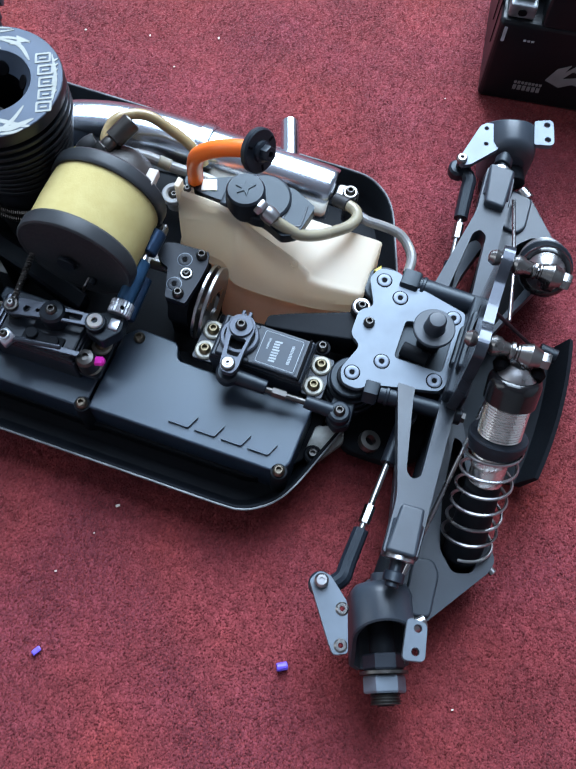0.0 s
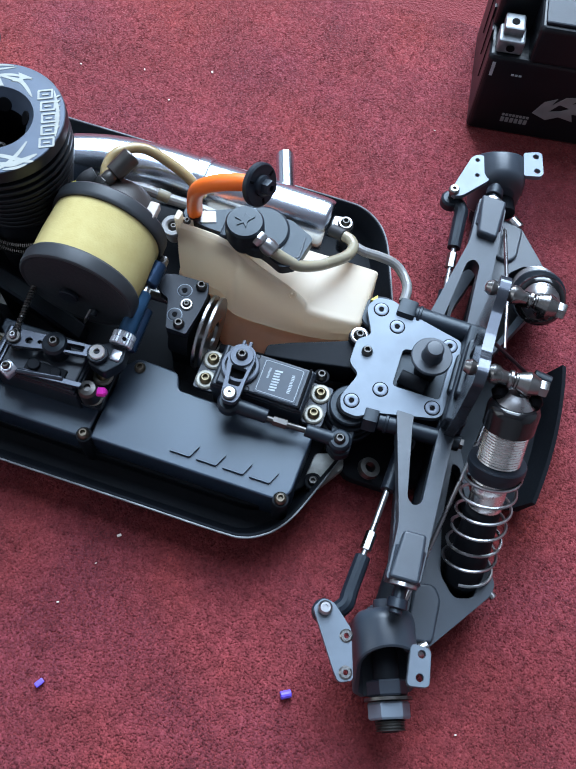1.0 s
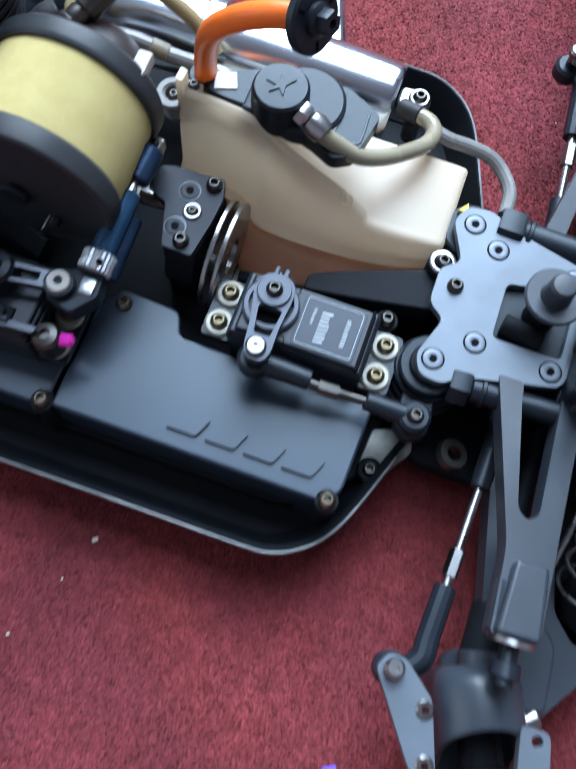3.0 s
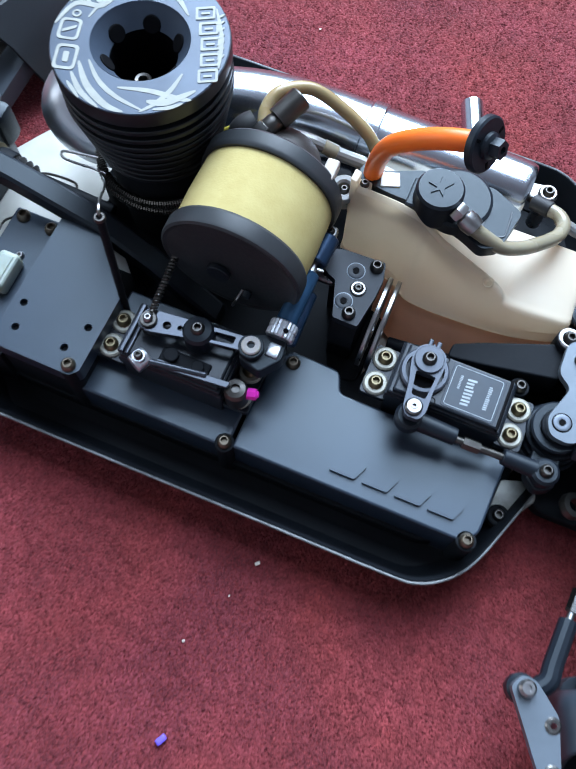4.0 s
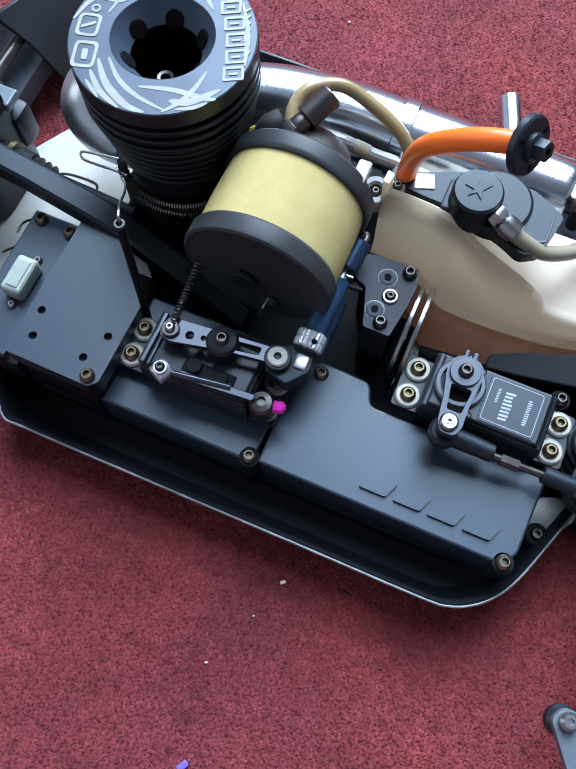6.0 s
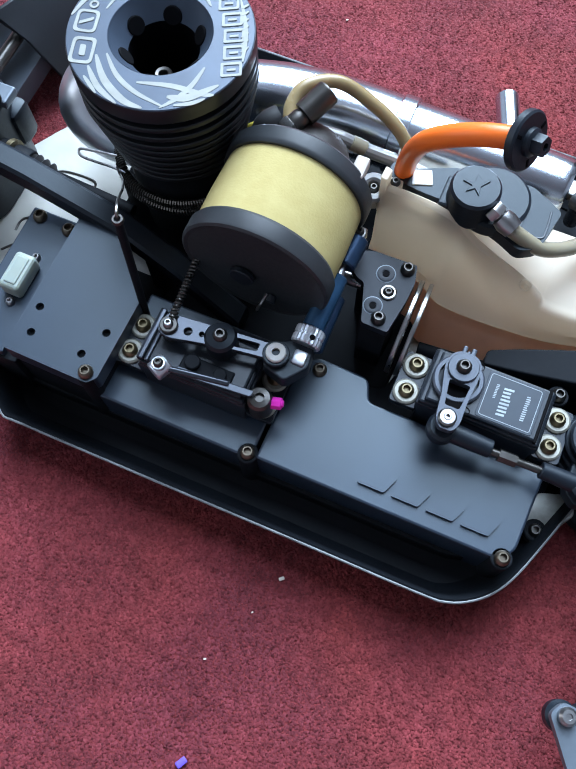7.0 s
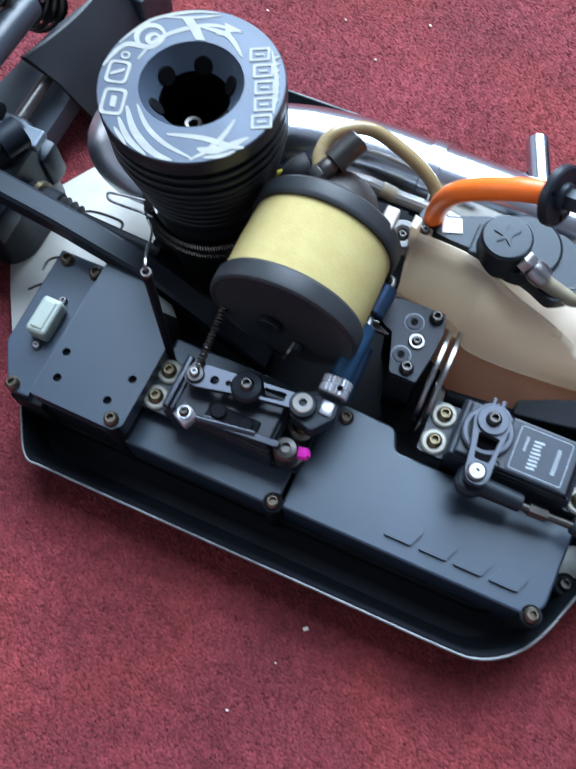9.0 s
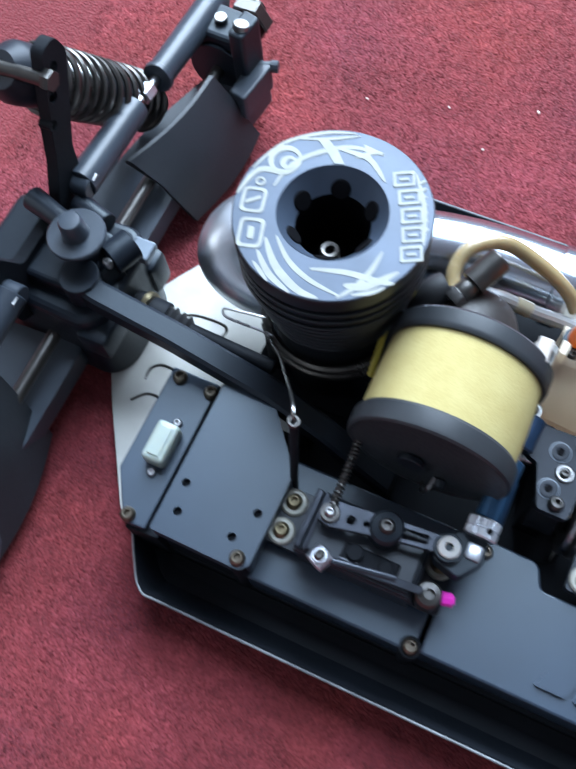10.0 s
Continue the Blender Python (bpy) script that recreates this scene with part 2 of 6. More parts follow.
# ---- mesh helpers, all in millimetres ----
def finish(bm, smooth=29):
    bmesh.ops.recalc_face_normals(bm, faces=bm.faces)
    for f in bm.faces:
        f.smooth = True
    for e in bm.edges:
        if len(e.link_faces) == 2:
            turn = e.calc_face_angle(0)
            small, large = sorted(f.calc_area() for f in e.link_faces)
            e.smooth = turn < radians(smooth) and not (turn > 0.1 and large > 7 * small)
    return bm


# Heights below are drawn from the chassis design; the deck sits lower towards the front. SEATS holds what sits otherwise.
SEATS = {"tuned_pipe": -9.5, "throttle_horn": -2.0, "collar": -2.0, "guide_block": -2.0, "link_post": -2.0, "sleeve": -2.0, "return_spring": -2.0,
         "brake_link": -4.0, "diff_mount": -2.5, "brake_disc": -3.0, "drive_gear": -3.0, "air_filter": -8.0, "carburettor": -3.0, "orange_tube": 0.0, "pull_disc": 0.0, "tube_root": 0.0, "fuel_hose": 0.0,
         "low_hose": 0.0, "hose_sleeve": 0.0, "pressure_hose": 0.0, "hose_tip": 0.0, "front_hose": 0.0, "sway_link": 0.0}
SUNK = {}                                   # by how much each part was let down


def sink(name, parent, x, z):
    """How far (millimetres, downwards negative) a part at x with its top at z is let down."""
    if parent.name in SUNK:
        return SUNK[parent.name]
    if name in SEATS:
        return SEATS[name]
    deck = min(11.5, max(3.5, 7.5 + 0.04 * x))
    return -deck * float(np.interp(z, (22, 37, 56, 76), (0.0, 1.0, 1.0, 0.5)))


def seat(name, bm, parent):
    """Lets a part of the car down; one that stands on the chassis is shortened, any other keeps its shape."""
    zs, xs = [v.co.z for v in bm.verts], [v.co.x for v in bm.verts]
    low, high = min(zs), max(zs)
    dz = sink(name, parent, (min(xs) + max(xs)) / 2, high)
    if low < 10 or low + dz < 3.4:
        foot = low if low < 10 else max(3.4, low + dz)
        k = (high + dz - foot) / (high - low)
        for v in bm.verts:
            v.co.z = foot + (v.co.z - low) * k
    else:
        for v in bm.verts:
            v.co.z += dz
    return dz


def of_car(parent):
    return parent is not None and (parent.name == "model_car" or parent.name in SUNK)


def part(name, bm, material, parent=None, label="", m=None, smooth=29):
    """One bmesh in millimetres as one mesh object, under a thing or a part."""
    if m is not None:
        bmesh.ops.transform(bm, matrix=m, verts=bm.verts)
    dz = seat(name, bm, parent) if of_car(parent) else None
    bmesh.ops.scale(bm, vec=(0.001, 0.001, 0.001), verts=bm.verts)
    finish(bm, smooth)
    me = bpy.data.meshes.new(name)
    bm.to_mesh(me)
    bm.free()
    me.materials.append(material)
    ob = new(name, me)
    if dz is not None:
        SUNK[ob.name] = dz
    if parent:
        ob.parent = parent
    if label:
        tagged(ob, label)
    return ob


def again(ob, parent, m):
    """Another piece on the same mesh, at the pose m in millimetres."""
    o = new(ob.name.split(".")[0], ob.data)
    o.parent = parent
    o.matrix_basis = Matrix.Translation(m.translation * 0.001) @ m.to_3x3().to_4x4()
    if "label" in ob:
        o["label"] = ob["label"]
    return o


def thing(name, label, category, group="", at=(0, 0, 0)):
    ob = new(name)
    ob.empty_display_size = 0.01
    ob.location = at
    return tagged(ob, label, category, group)


def joined(*bms):
    out = bms[0]
    for other in bms[1:]:
        me = bpy.data.meshes.new("t")
        other.to_mesh(me)
        other.free()
        out.from_mesh(me)
        bpy.data.meshes.remove(me)
    return out


def bevelled(bm, r, seg=2, angle=35):
    if r > 0:
        edges = [e for e in bm.edges if len(e.link_faces) == 2 and e.calc_face_angle(0) > radians(angle)]
        bmesh.ops.bevel(bm, geom=edges, offset=r, segments=seg, profile=0.5, affect="EDGES", clamp_overlap=True)
    return bm


def box(x0, x1, y0, y1, z0, z1, r=0.5, seg=2):
    bm = bmesh.new()
    bmesh.ops.create_cube(bm, size=1)
    bmesh.ops.scale(bm, vec=(x1 - x0, y1 - y0, z1 - z0), verts=bm.verts)
    bmesh.ops.translate(bm, vec=((x0 + x1) / 2, (y0 + y1) / 2, (z0 + z1) / 2), verts=bm.verts)
    return bevelled(bm, r, seg)


def ring_points(cx, cy, r, n=16, a0=0.0):
    return [(cx + r * math.cos(a0 + 2 * math.pi * k / n), cy + r * math.sin(a0 + 2 * math.pi * k / n)) for k in range(n)]


def rounded(poly, r, n=4):
    """A polygon with its corners rounded by r (one number, or one for each corner)."""
    out = []
    rs = r if isinstance(r, (list, tuple)) else [r] * len(poly)
    for i, p in enumerate(poly):
        p, a, b = Vector(p), Vector(poly[i - 1]), Vector(poly[(i + 1) % len(poly)])
        u, v = (a - p), (b - p)
        d = min(rs[i], u.length * 0.48, v.length * 0.48)
        if d < 0.05:
            out.append(tuple(p))
            continue
        s, e = p + u.normalized() * d, p + v.normalized() * d
        for k in range(n + 1):
            t = k / n
            out.append(tuple(s * (1 - t) ** 2 + p * 2 * t * (1 - t) + e * t * t))
    return out


def plate(outer, z0, z1, holes=(), r=0.3, seg=1):
    """A flat plate with an outline and holes that go through it."""
    bm = bmesh.new()
    edges = []
    for loop in (outer, *holes):
        vs = [bm.verts.new((x, y, z0)) for x, y in loop]
        edges += [bm.edges.new((vs[i - 1], vs[i])) for i in range(len(vs))]
    bmesh.ops.triangle_fill(bm, use_beauty=True, use_dissolve=False, edges=edges)
    ext = bmesh.ops.extrude_face_region(bm, geom=list(bm.faces))
    up = [g for g in ext["geom"] if isinstance(g, bmesh.types.BMVert)]
    bmesh.ops.translate(bm, vec=(0, 0, z1 - z0), verts=up)
    bmesh.ops.recalc_face_normals(bm, faces=bm.faces)
    if r:
        es = [e for e in bm.edges if len(e.link_faces) == 2 and e.calc_face_angle(0) > radians(50)
              and abs(e.verts[0].co.z - z1) < 1e-4 and abs(e.verts[1].co.z - z1) < 1e-4]
        bmesh.ops.bevel(bm, geom=es, offset=r, segments=seg, affect="EDGES", clamp_overlap=True)
    return bm


def frame_to(p, way, up=(0, 0, 1)):
    """The pose at p whose z axis runs along way."""
    return Matrix.Translation(p) @ Vector(way).to_track_quat("Z", "Y").to_matrix().to_4x4()


def lathe(profile, p=(0, 0, 0), way=(0, 0, 1), n=24, closed=False):
    """Turns (radius, height) pairs about an axis through p. Ends on the axis are closed by one point."""
    bm = bmesh.new()
    rows = []
    for r, h in profile:
        if r < 1e-6:
            rows.append([bm.verts.new((0, 0, h))])
        else:
            rows.append([bm.verts.new((r * math.cos(2 * math.pi * k / n), r * math.sin(2 * math.pi * k / n), h)) for k in range(n)])
    pairs = list(zip(rows, rows[1:])) + ([(rows[-1], rows[0])] if closed else [])
    for a, b in pairs:
        for k in range(n):
            q = [a[k % len(a)], a[(k + 1) % n % len(a)], b[(k + 1) % n % len(b)], b[k % len(b)]]
            seen = []
            for v in q:
                if v not in seen:
                    seen.append(v)
            if len(seen) > 2:
                bm.faces.new(seen)
    bmesh.ops.transform(bm, matrix=frame_to(p, way), verts=bm.verts)
    return bm


def rod(p, q, r, r2=None, n=16, r_edge=0.3):
    """A round bar from p to q with slightly eased ends."""
    p, q = Vector(p), Vector(q)
    d, r2 = (q - p).length, r if r2 is None else r2
    e = min(r_edge, r * 0.5, r2 * 0.5, d * 0.3)
    return lathe([(0, 0), (r - e, 0), (r, e), (r2, d - e), (r2 - e, d), (0, d)], p, q - p, n)


def pipe_hollow(p, q, ro, ri, n=20):
    d = (Vector(q) - Vector(p)).length
    return lathe([(ri, 0), (ro - 0.2, 0), (ro, 0.2), (ro, d - 0.2), (ro - 0.2, d), (ri, d)], p, Vector(q) - Vector(p), n, closed=True)


def hexnut(p, way, r, h, ri=0.0):
    prof = [(0, 0), (r * 0.94, 0), (r, h * 0.12), (r, h * 0.88), (r * 0.94, h), (ri, h)] + ([(ri, h * 0.5), (0, h * 0.5)] if ri else [])
    return lathe(prof, p, way, 6)


def smooth_path(pts, n=8):
    """A smooth line through the points."""
    pts = [Vector(p) for p in pts]
    out = []
    for i in range(len(pts) - 1):
        p0, p1, p2, p3 = pts[max(i - 1, 0)], pts[i], pts[i + 1], pts[min(i + 2, len(pts) - 1)]
        for k in range(n):
            t = k / n
            out.append(0.5 * ((2 * p1) + (p2 - p0) * t + (2 * p0 - 5 * p1 + 4 * p2 - p3) * t * t + (3 * p1 - p0 - 3 * p2 + p3) * t ** 3))
    return out + [pts[-1]]


def sweep(path, radius, n=12, caps=True):
    """A tube along a line; radius is a number or a function of the way along it, 0 to 1."""
    bm = bmesh.new()
    path = [Vector(p) for p in path]
    rows, side = [], None
    for i, p in enumerate(path):
        way = (path[min(i + 1, len(path) - 1)] - path[max(i - 1, 0)]).normalized()
        if side is None:
            side = way.orthogonal().normalized()
        side = (side - way * side.dot(way)).normalized()
        other = way.cross(side)
        r = radius(i / (len(path) - 1)) if callable(radius) else radius
        rows.append([bm.verts.new(p + (side * math.cos(2 * math.pi * k / n) + other * math.sin(2 * math.pi * k / n)) * r) for k in range(n)])
    for a, b in zip(rows, rows[1:]):
        for k in range(n):
            bm.faces.new((a[k], a[(k + 1) % n], b[(k + 1) % n], b[k]))
    if caps:
        bm.faces.new(rows[0][::-1])
        bm.faces.new(rows[-1])
    return bm


def coil(p, q, r, wire, turns, n=7, steps=26, r2=None):
    """A wound spring from p to q."""
    p, q = Vector(p), Vector(q)
    m = frame_to(p, q - p)
    d = (q - p).length
    total = int(turns * steps)
    r2 = r if r2 is None else r2
    pts = [m @ Vector(((r + (r2 - r) * k / total) * math.cos(2 * math.pi * k / steps), (r + (r2 - r) * k / total) * math.sin(2 * math.pi * k / steps), d * k / total)) for k in range(total + 1)]
    return sweep(pts, wire, n)


def loft(rows, closed_rows=True, caps=True):
    """Skins rows of points; each row is a ring (closed) or a line."""
    bm = bmesh.new()
    vs = [[bm.verts.new(p) for p in row] for row in rows]
    n = len(rows[0])
    for a, b in zip(vs, vs[1:]):
        for k in range(n if closed_rows else n - 1):
            bm.faces.new((a[k], a[(k + 1) % n], b[(k + 1) % n], b[k]))
    if caps and closed_rows:
        bm.faces.new(vs[0][::-1])
        bm.faces.new(vs[-1])
    return bm


Y0 = 21.5                                   # the car's middle line
FAR = Matrix.Translation((0, 2 * Y0, 0)) @ Matrix.Scale(-1, 4, (0, 1, 0))
SIDES = (("near", Matrix.Identity(4)), ("far", FAR))


def turned_loft(rows, m):
    """Rings of a loft, placed by a matrix."""
    bm = loft(rows)
    bmesh.ops.transform(bm, matrix=m, verts=bm.verts)
    return bm


# ---- the room: out of view, added to close the place and bounce light ----
def walls():
    def wall(name, pieces):
        ob = part(name, joined(*[box(*[v * 1000 for v in p], 0) for p in pieces]), WALL)
        return tagged(ob, "plain dull grey plastered room wall", "wall", kind="structure")
    wall("wall_north", [(-2, 2, 1.9, 2.0, 0, 0.8), (-2, 2, 1.9, 2.0, 2.2, 2.5), (-2, -1.25, 1.9, 2.0, 0.8, 2.2), (0.55, 2, 1.9, 2.0, 0.8, 2.2)])
    wall("wall_south", [(-2, 2, -2.0, -1.9, 0, 2.5)])
    wall("wall_west", [(-2.1, -2, -2, -1.2, 0, 2.5), (-2.1, -2, -0.2, 2, 0, 2.5), (-2.1, -2, -1.2, -0.2, 2.05, 2.5)])
    wall("wall_east", [(2, 2.1, -2, 2, 0, 2.5)])
    tagged(part("ceiling", joined(box(-2100, 2100, -2000, 480, 2500, 2560, 0), box(-2100, 2100, 1820, 2000, 2500, 2560, 0), box(-2100, -1320, 480, 1820, 2500, 2560, 0), box(820, 2100, 480, 1820, 2500, 2560, 0)), WALL),
           "plain dull grey ceiling with a roof light", "ceiling", kind="structure")
    tagged(part("window_1", joined(box(-1250, -1200, 1920, 1980, 800, 2200, 2), box(500, 550, 1920, 1980, 800, 2200, 2), box(-1200, 500, 1920, 1980, 800, 850, 2),
                                   box(-1200, 500, 1920, 1980, 2150, 2200, 2), box(-375, -325, 1920, 1980, 850, 2150, 2)), WOOD),
           "grey painted wooden window frame", "window", kind="structure")


walls()


def carpet():
    bm = bmesh.new()
    bmesh.ops.create_grid(bm, x_segments=2, y_segments=2, size=2100)
    floor = part("floor", bm, CARPET)
    tagged(floor, "worn deep red cut-pile carpet floor", "carpet", kind="structure")
    # short tufts over the stretch round the car
    rng = np.random.default_rng(7)
    step = 1.0
    gx, gy = np.meshgrid(np.arange(-285, 235, step), np.arange(-250, 275, step))
    x = (gx + rng.uniform(-0.5, 0.5, gx.shape)).ravel()
    y = (gy + rng.uniform(-0.5, 0.5, gy.shape)).ravel()
    keep = ~((x > -150) & (x < 45) & (y > -50) & (y < 92))
    x, y = x[keep], y[keep]
    n = len(x)
    a = rng.uniform(0, 2 * np.pi, n)
    r = rng.uniform(0.6, 1.0, n)
    hgt = rng.uniform(0.25, 0.62, n)
    verts = np.empty((n, 4, 3))
    for k in range(3):
        verts[:, k, 0], verts[:, k, 1], verts[:, k, 2] = x + r * np.cos(a + 2.094 * k), y + r * np.sin(a + 2.094 * k), 0.0
    verts[:, 3, 0], verts[:, 3, 1], verts[:, 3, 2] = x + rng.uniform(-0.7, 0.7, n), y + rng.uniform(-0.7, 0.7, n), hgt
    base = (np.arange(n) * 4)[:, None, None]
    faces = (base + np.array([[0, 1, 3], [1, 2, 3], [2, 0, 3]])[None]).reshape(-1, 3)
    me = bpy.data.meshes.new("carpet_pile")
    me.from_pydata((verts.reshape(-1, 3) * 0.001).tolist(), [], faces.tolist())
    me.polygons.foreach_set("use_smooth", [True] * len(me.polygons))
    me.materials.append(PILE)
    tagged(new("carpet_pile", me), "short red tufts of the carpet", "carpet", kind="stuff")


carpet()

# ---- the model car ----
car = thing("model_car", "dark grey nitro model buggy without wheels on red carpet", "model car")

# fasteners: one mesh of each kind


def screw_bm(r, h, socket):
    return lathe([(0, -1.5), (r, -1.5), (r, h * 0.35), (r * 0.8, h * 0.8), (r * 0.62, h), (socket, h), (socket, h * 0.2), (0, h * 0.2)], n=12)


def washer_bm(r, ri, h):
    return lathe([(ri, 0), (r, 0), (r, h * 0.6), (r * 0.86, h), (ri, h)], n=20, closed=True)


KINDS = {}


def fastener(kind, p, parent, way=(0, 0, 1)):
    """A screw or washer of a kind, seated at p (millimetres)."""
    m = Matrix.Translation((0, 0, sink("screw", parent, p[0], p[2]))) @ frame_to(p, way)
    if kind not in KINDS:
        bm, material, name = {
            "brass": (screw_bm(2.7, 2.2, 1.25), BRASS, "screw"),
            "black": (screw_bm(2.5, 2.4, 1.2), DSTEEL, "screw"),
            "small": (screw_bm(1.7, 1.4, 0.8), DSTEEL, "screw"),
            "steel": (screw_bm(1.7, 1.5, 0.7), STEEL, "screw"),
            "bronze": (screw_bm(2.6, 2.2, 1.25), BRONZE, "screw"),
            "flush": (lathe([(0, -2.6), (3.0, -2.6), (3.0, 0.15), (2.5, 0.3), (1.35, 0.15), (1.2, -2.4), (0, -2.4)], n=20), FLUSH, "screw"),
            "sunk": (lathe([(0, -2.6), (3.0, -2.6), (3.0, 0.15), (2.5, 0.3), (1.35, 0.15), (1.2, -2.4), (0, -2.4)], n=20), ANOD, "screw"),
            # flat hex, black for the shade down a screw's socket
            "socket": (lathe([(0, 0), (1.2, 0), (1.2, 0.08), (0, 0.08)], n=6), DARK, "socket_shade"),
            "washer": (washer_bm(4.5, 2.2, 1.3), WASHER, "washer"),
            "rim": (washer_bm(3.8, 3.0, 0.3), STEEL, "washer"),
        }[kind]
        ob = part(name, bm, material)
        ob.parent = parent
        ob.matrix_basis = Matrix.Translation(m.translation * 0.001) @ m.to_3x3().to_4x4()
        KINDS[kind] = ob
        return ob
    return again(KINDS[kind], parent, m)


def sunk_screw(kind, p, parent):
    """A countersunk screw with a black hex on top that paints its socket's shade."""
    ob = fastener(kind, p, parent)
    fastener("socket", (p[0], p[1], p[2] + 0.27), parent)
    return ob


def slab(poly, z0, z1, r=1.2, seg=3, angle=35):
    """A solid block over a polygon with rounded edges."""
    bm = bmesh.new()
    f = bm.faces.new([bm.verts.new((x, y, z0)) for x, y in poly])
    ext = bmesh.ops.extrude_face_region(bm, geom=[f])
    bmesh.ops.translate(bm, vec=(0, 0, z1 - z0), verts=[g for g in ext["geom"] if isinstance(g, bmesh.types.BMVert)])
    bmesh.ops.recalc_face_normals(bm, faces=bm.faces)
    if r:
        es = [e for e in bm.edges if e.calc_face_angle(0) > radians(angle) and (e.verts[0].co.z + e.verts[1].co.z) / 2 > z0 + 0.01]
        bmesh.ops.bevel(bm, geom=es, offset=r, segments=seg, profile=0.5, affect="EDGES", clamp_overlap=True)
    return bm


def mirror(poly):
    return [(x, 2 * Y0 - y) for x, y in reversed(poly)]


# chassis plate, with milled channels at the rear
def chassis():
    near = [(-205, 12), (-186, 5), (-177, -10), (-153, -46), (-134, -58), (38, -58), (56, -34), (66, -6), (130, 4)]
    ob = part("chassis_plate", plate(rounded(near + mirror(near), 3), 0.3, 3.2, r=0.4), CHASSIS, car, "light worn metal chassis plate")
    for pts in ([(-171, 30), (-166, 36), (-152, 37), (-150, 33), (-153, 30)], [(-148, 18), (-145, 24), (-139, 25), (-137, 20)],
                [(-170, 4), (-170, 9), (-166, 12), (-157, 11), (-154, 7)], [(-171, -6), (-166, -1), (-158, -1)], [(-138, 16), (-141, 12), (-138, 8), (-132, 8)]):
        part("groove", sweep(smooth_path([(x, y, 3.1) for x, y in pts], 6), 0.6, 6), DSTEEL, ob)


chassis()


# flared side guards with a rolled rim
def side_guard(m, name="side_guard"):
    rim = [(-140, -52), (-135, -60), (-128, -68.6), (-118, -69.2), (-71, -69), (-15, -68.6), (28, -68.4), (38, -67.4), (45, -64), (51, -58.5), (56, -50), (62, -34), (69, -14)]
    base = [(-134, -50), (-130, -52), (-125, -55), (-118, -56), (-71, -56), (-15, -56), (26, -56), (33, -55), (38, -52), (42, -48), (46, -42), (52, -27), (60, -10)]
    rows = []
    lines = [smooth_path([(x, y, 0) for x, y in line], 4) for line in (rim, base)]
    for (ax, ay, _z), (bx, by, _w) in zip(*lines):
        a, b = Vector((ax, ay)), Vector((bx, by))
        out = (a - b).normalized()

        def at(t, z, d=0.0):
            p = b + (a - b) * t + out * d
            return (p.x, p.y, z)
        rows.append([at(0, 3.4), at(0.45, 4.2), at(0.78, 8.5), at(0.93, 17.6), at(1.0, 18.9), at(1.0, 20.1), at(0.93, 20.5), at(0.86, 19.4),
                     at(0.70, 10.2), at(0.42, 5.8), at(0, 5.0)])
    ob = part(name, loft(rows), GUARD, car, "black flexible plastic guard with pale rim", m)
    # thin bead along the rim in a paler grey than the guard
    wire = [Vector((r[5][0], r[5][1], 19.9)) for r in rows]
    part("rim", sweep(wire, 0.48, 8), RIM_PALE, ob, "pale grey rim edge", m)
    return ob


for _, side in SIDES:
    side_guard(side)


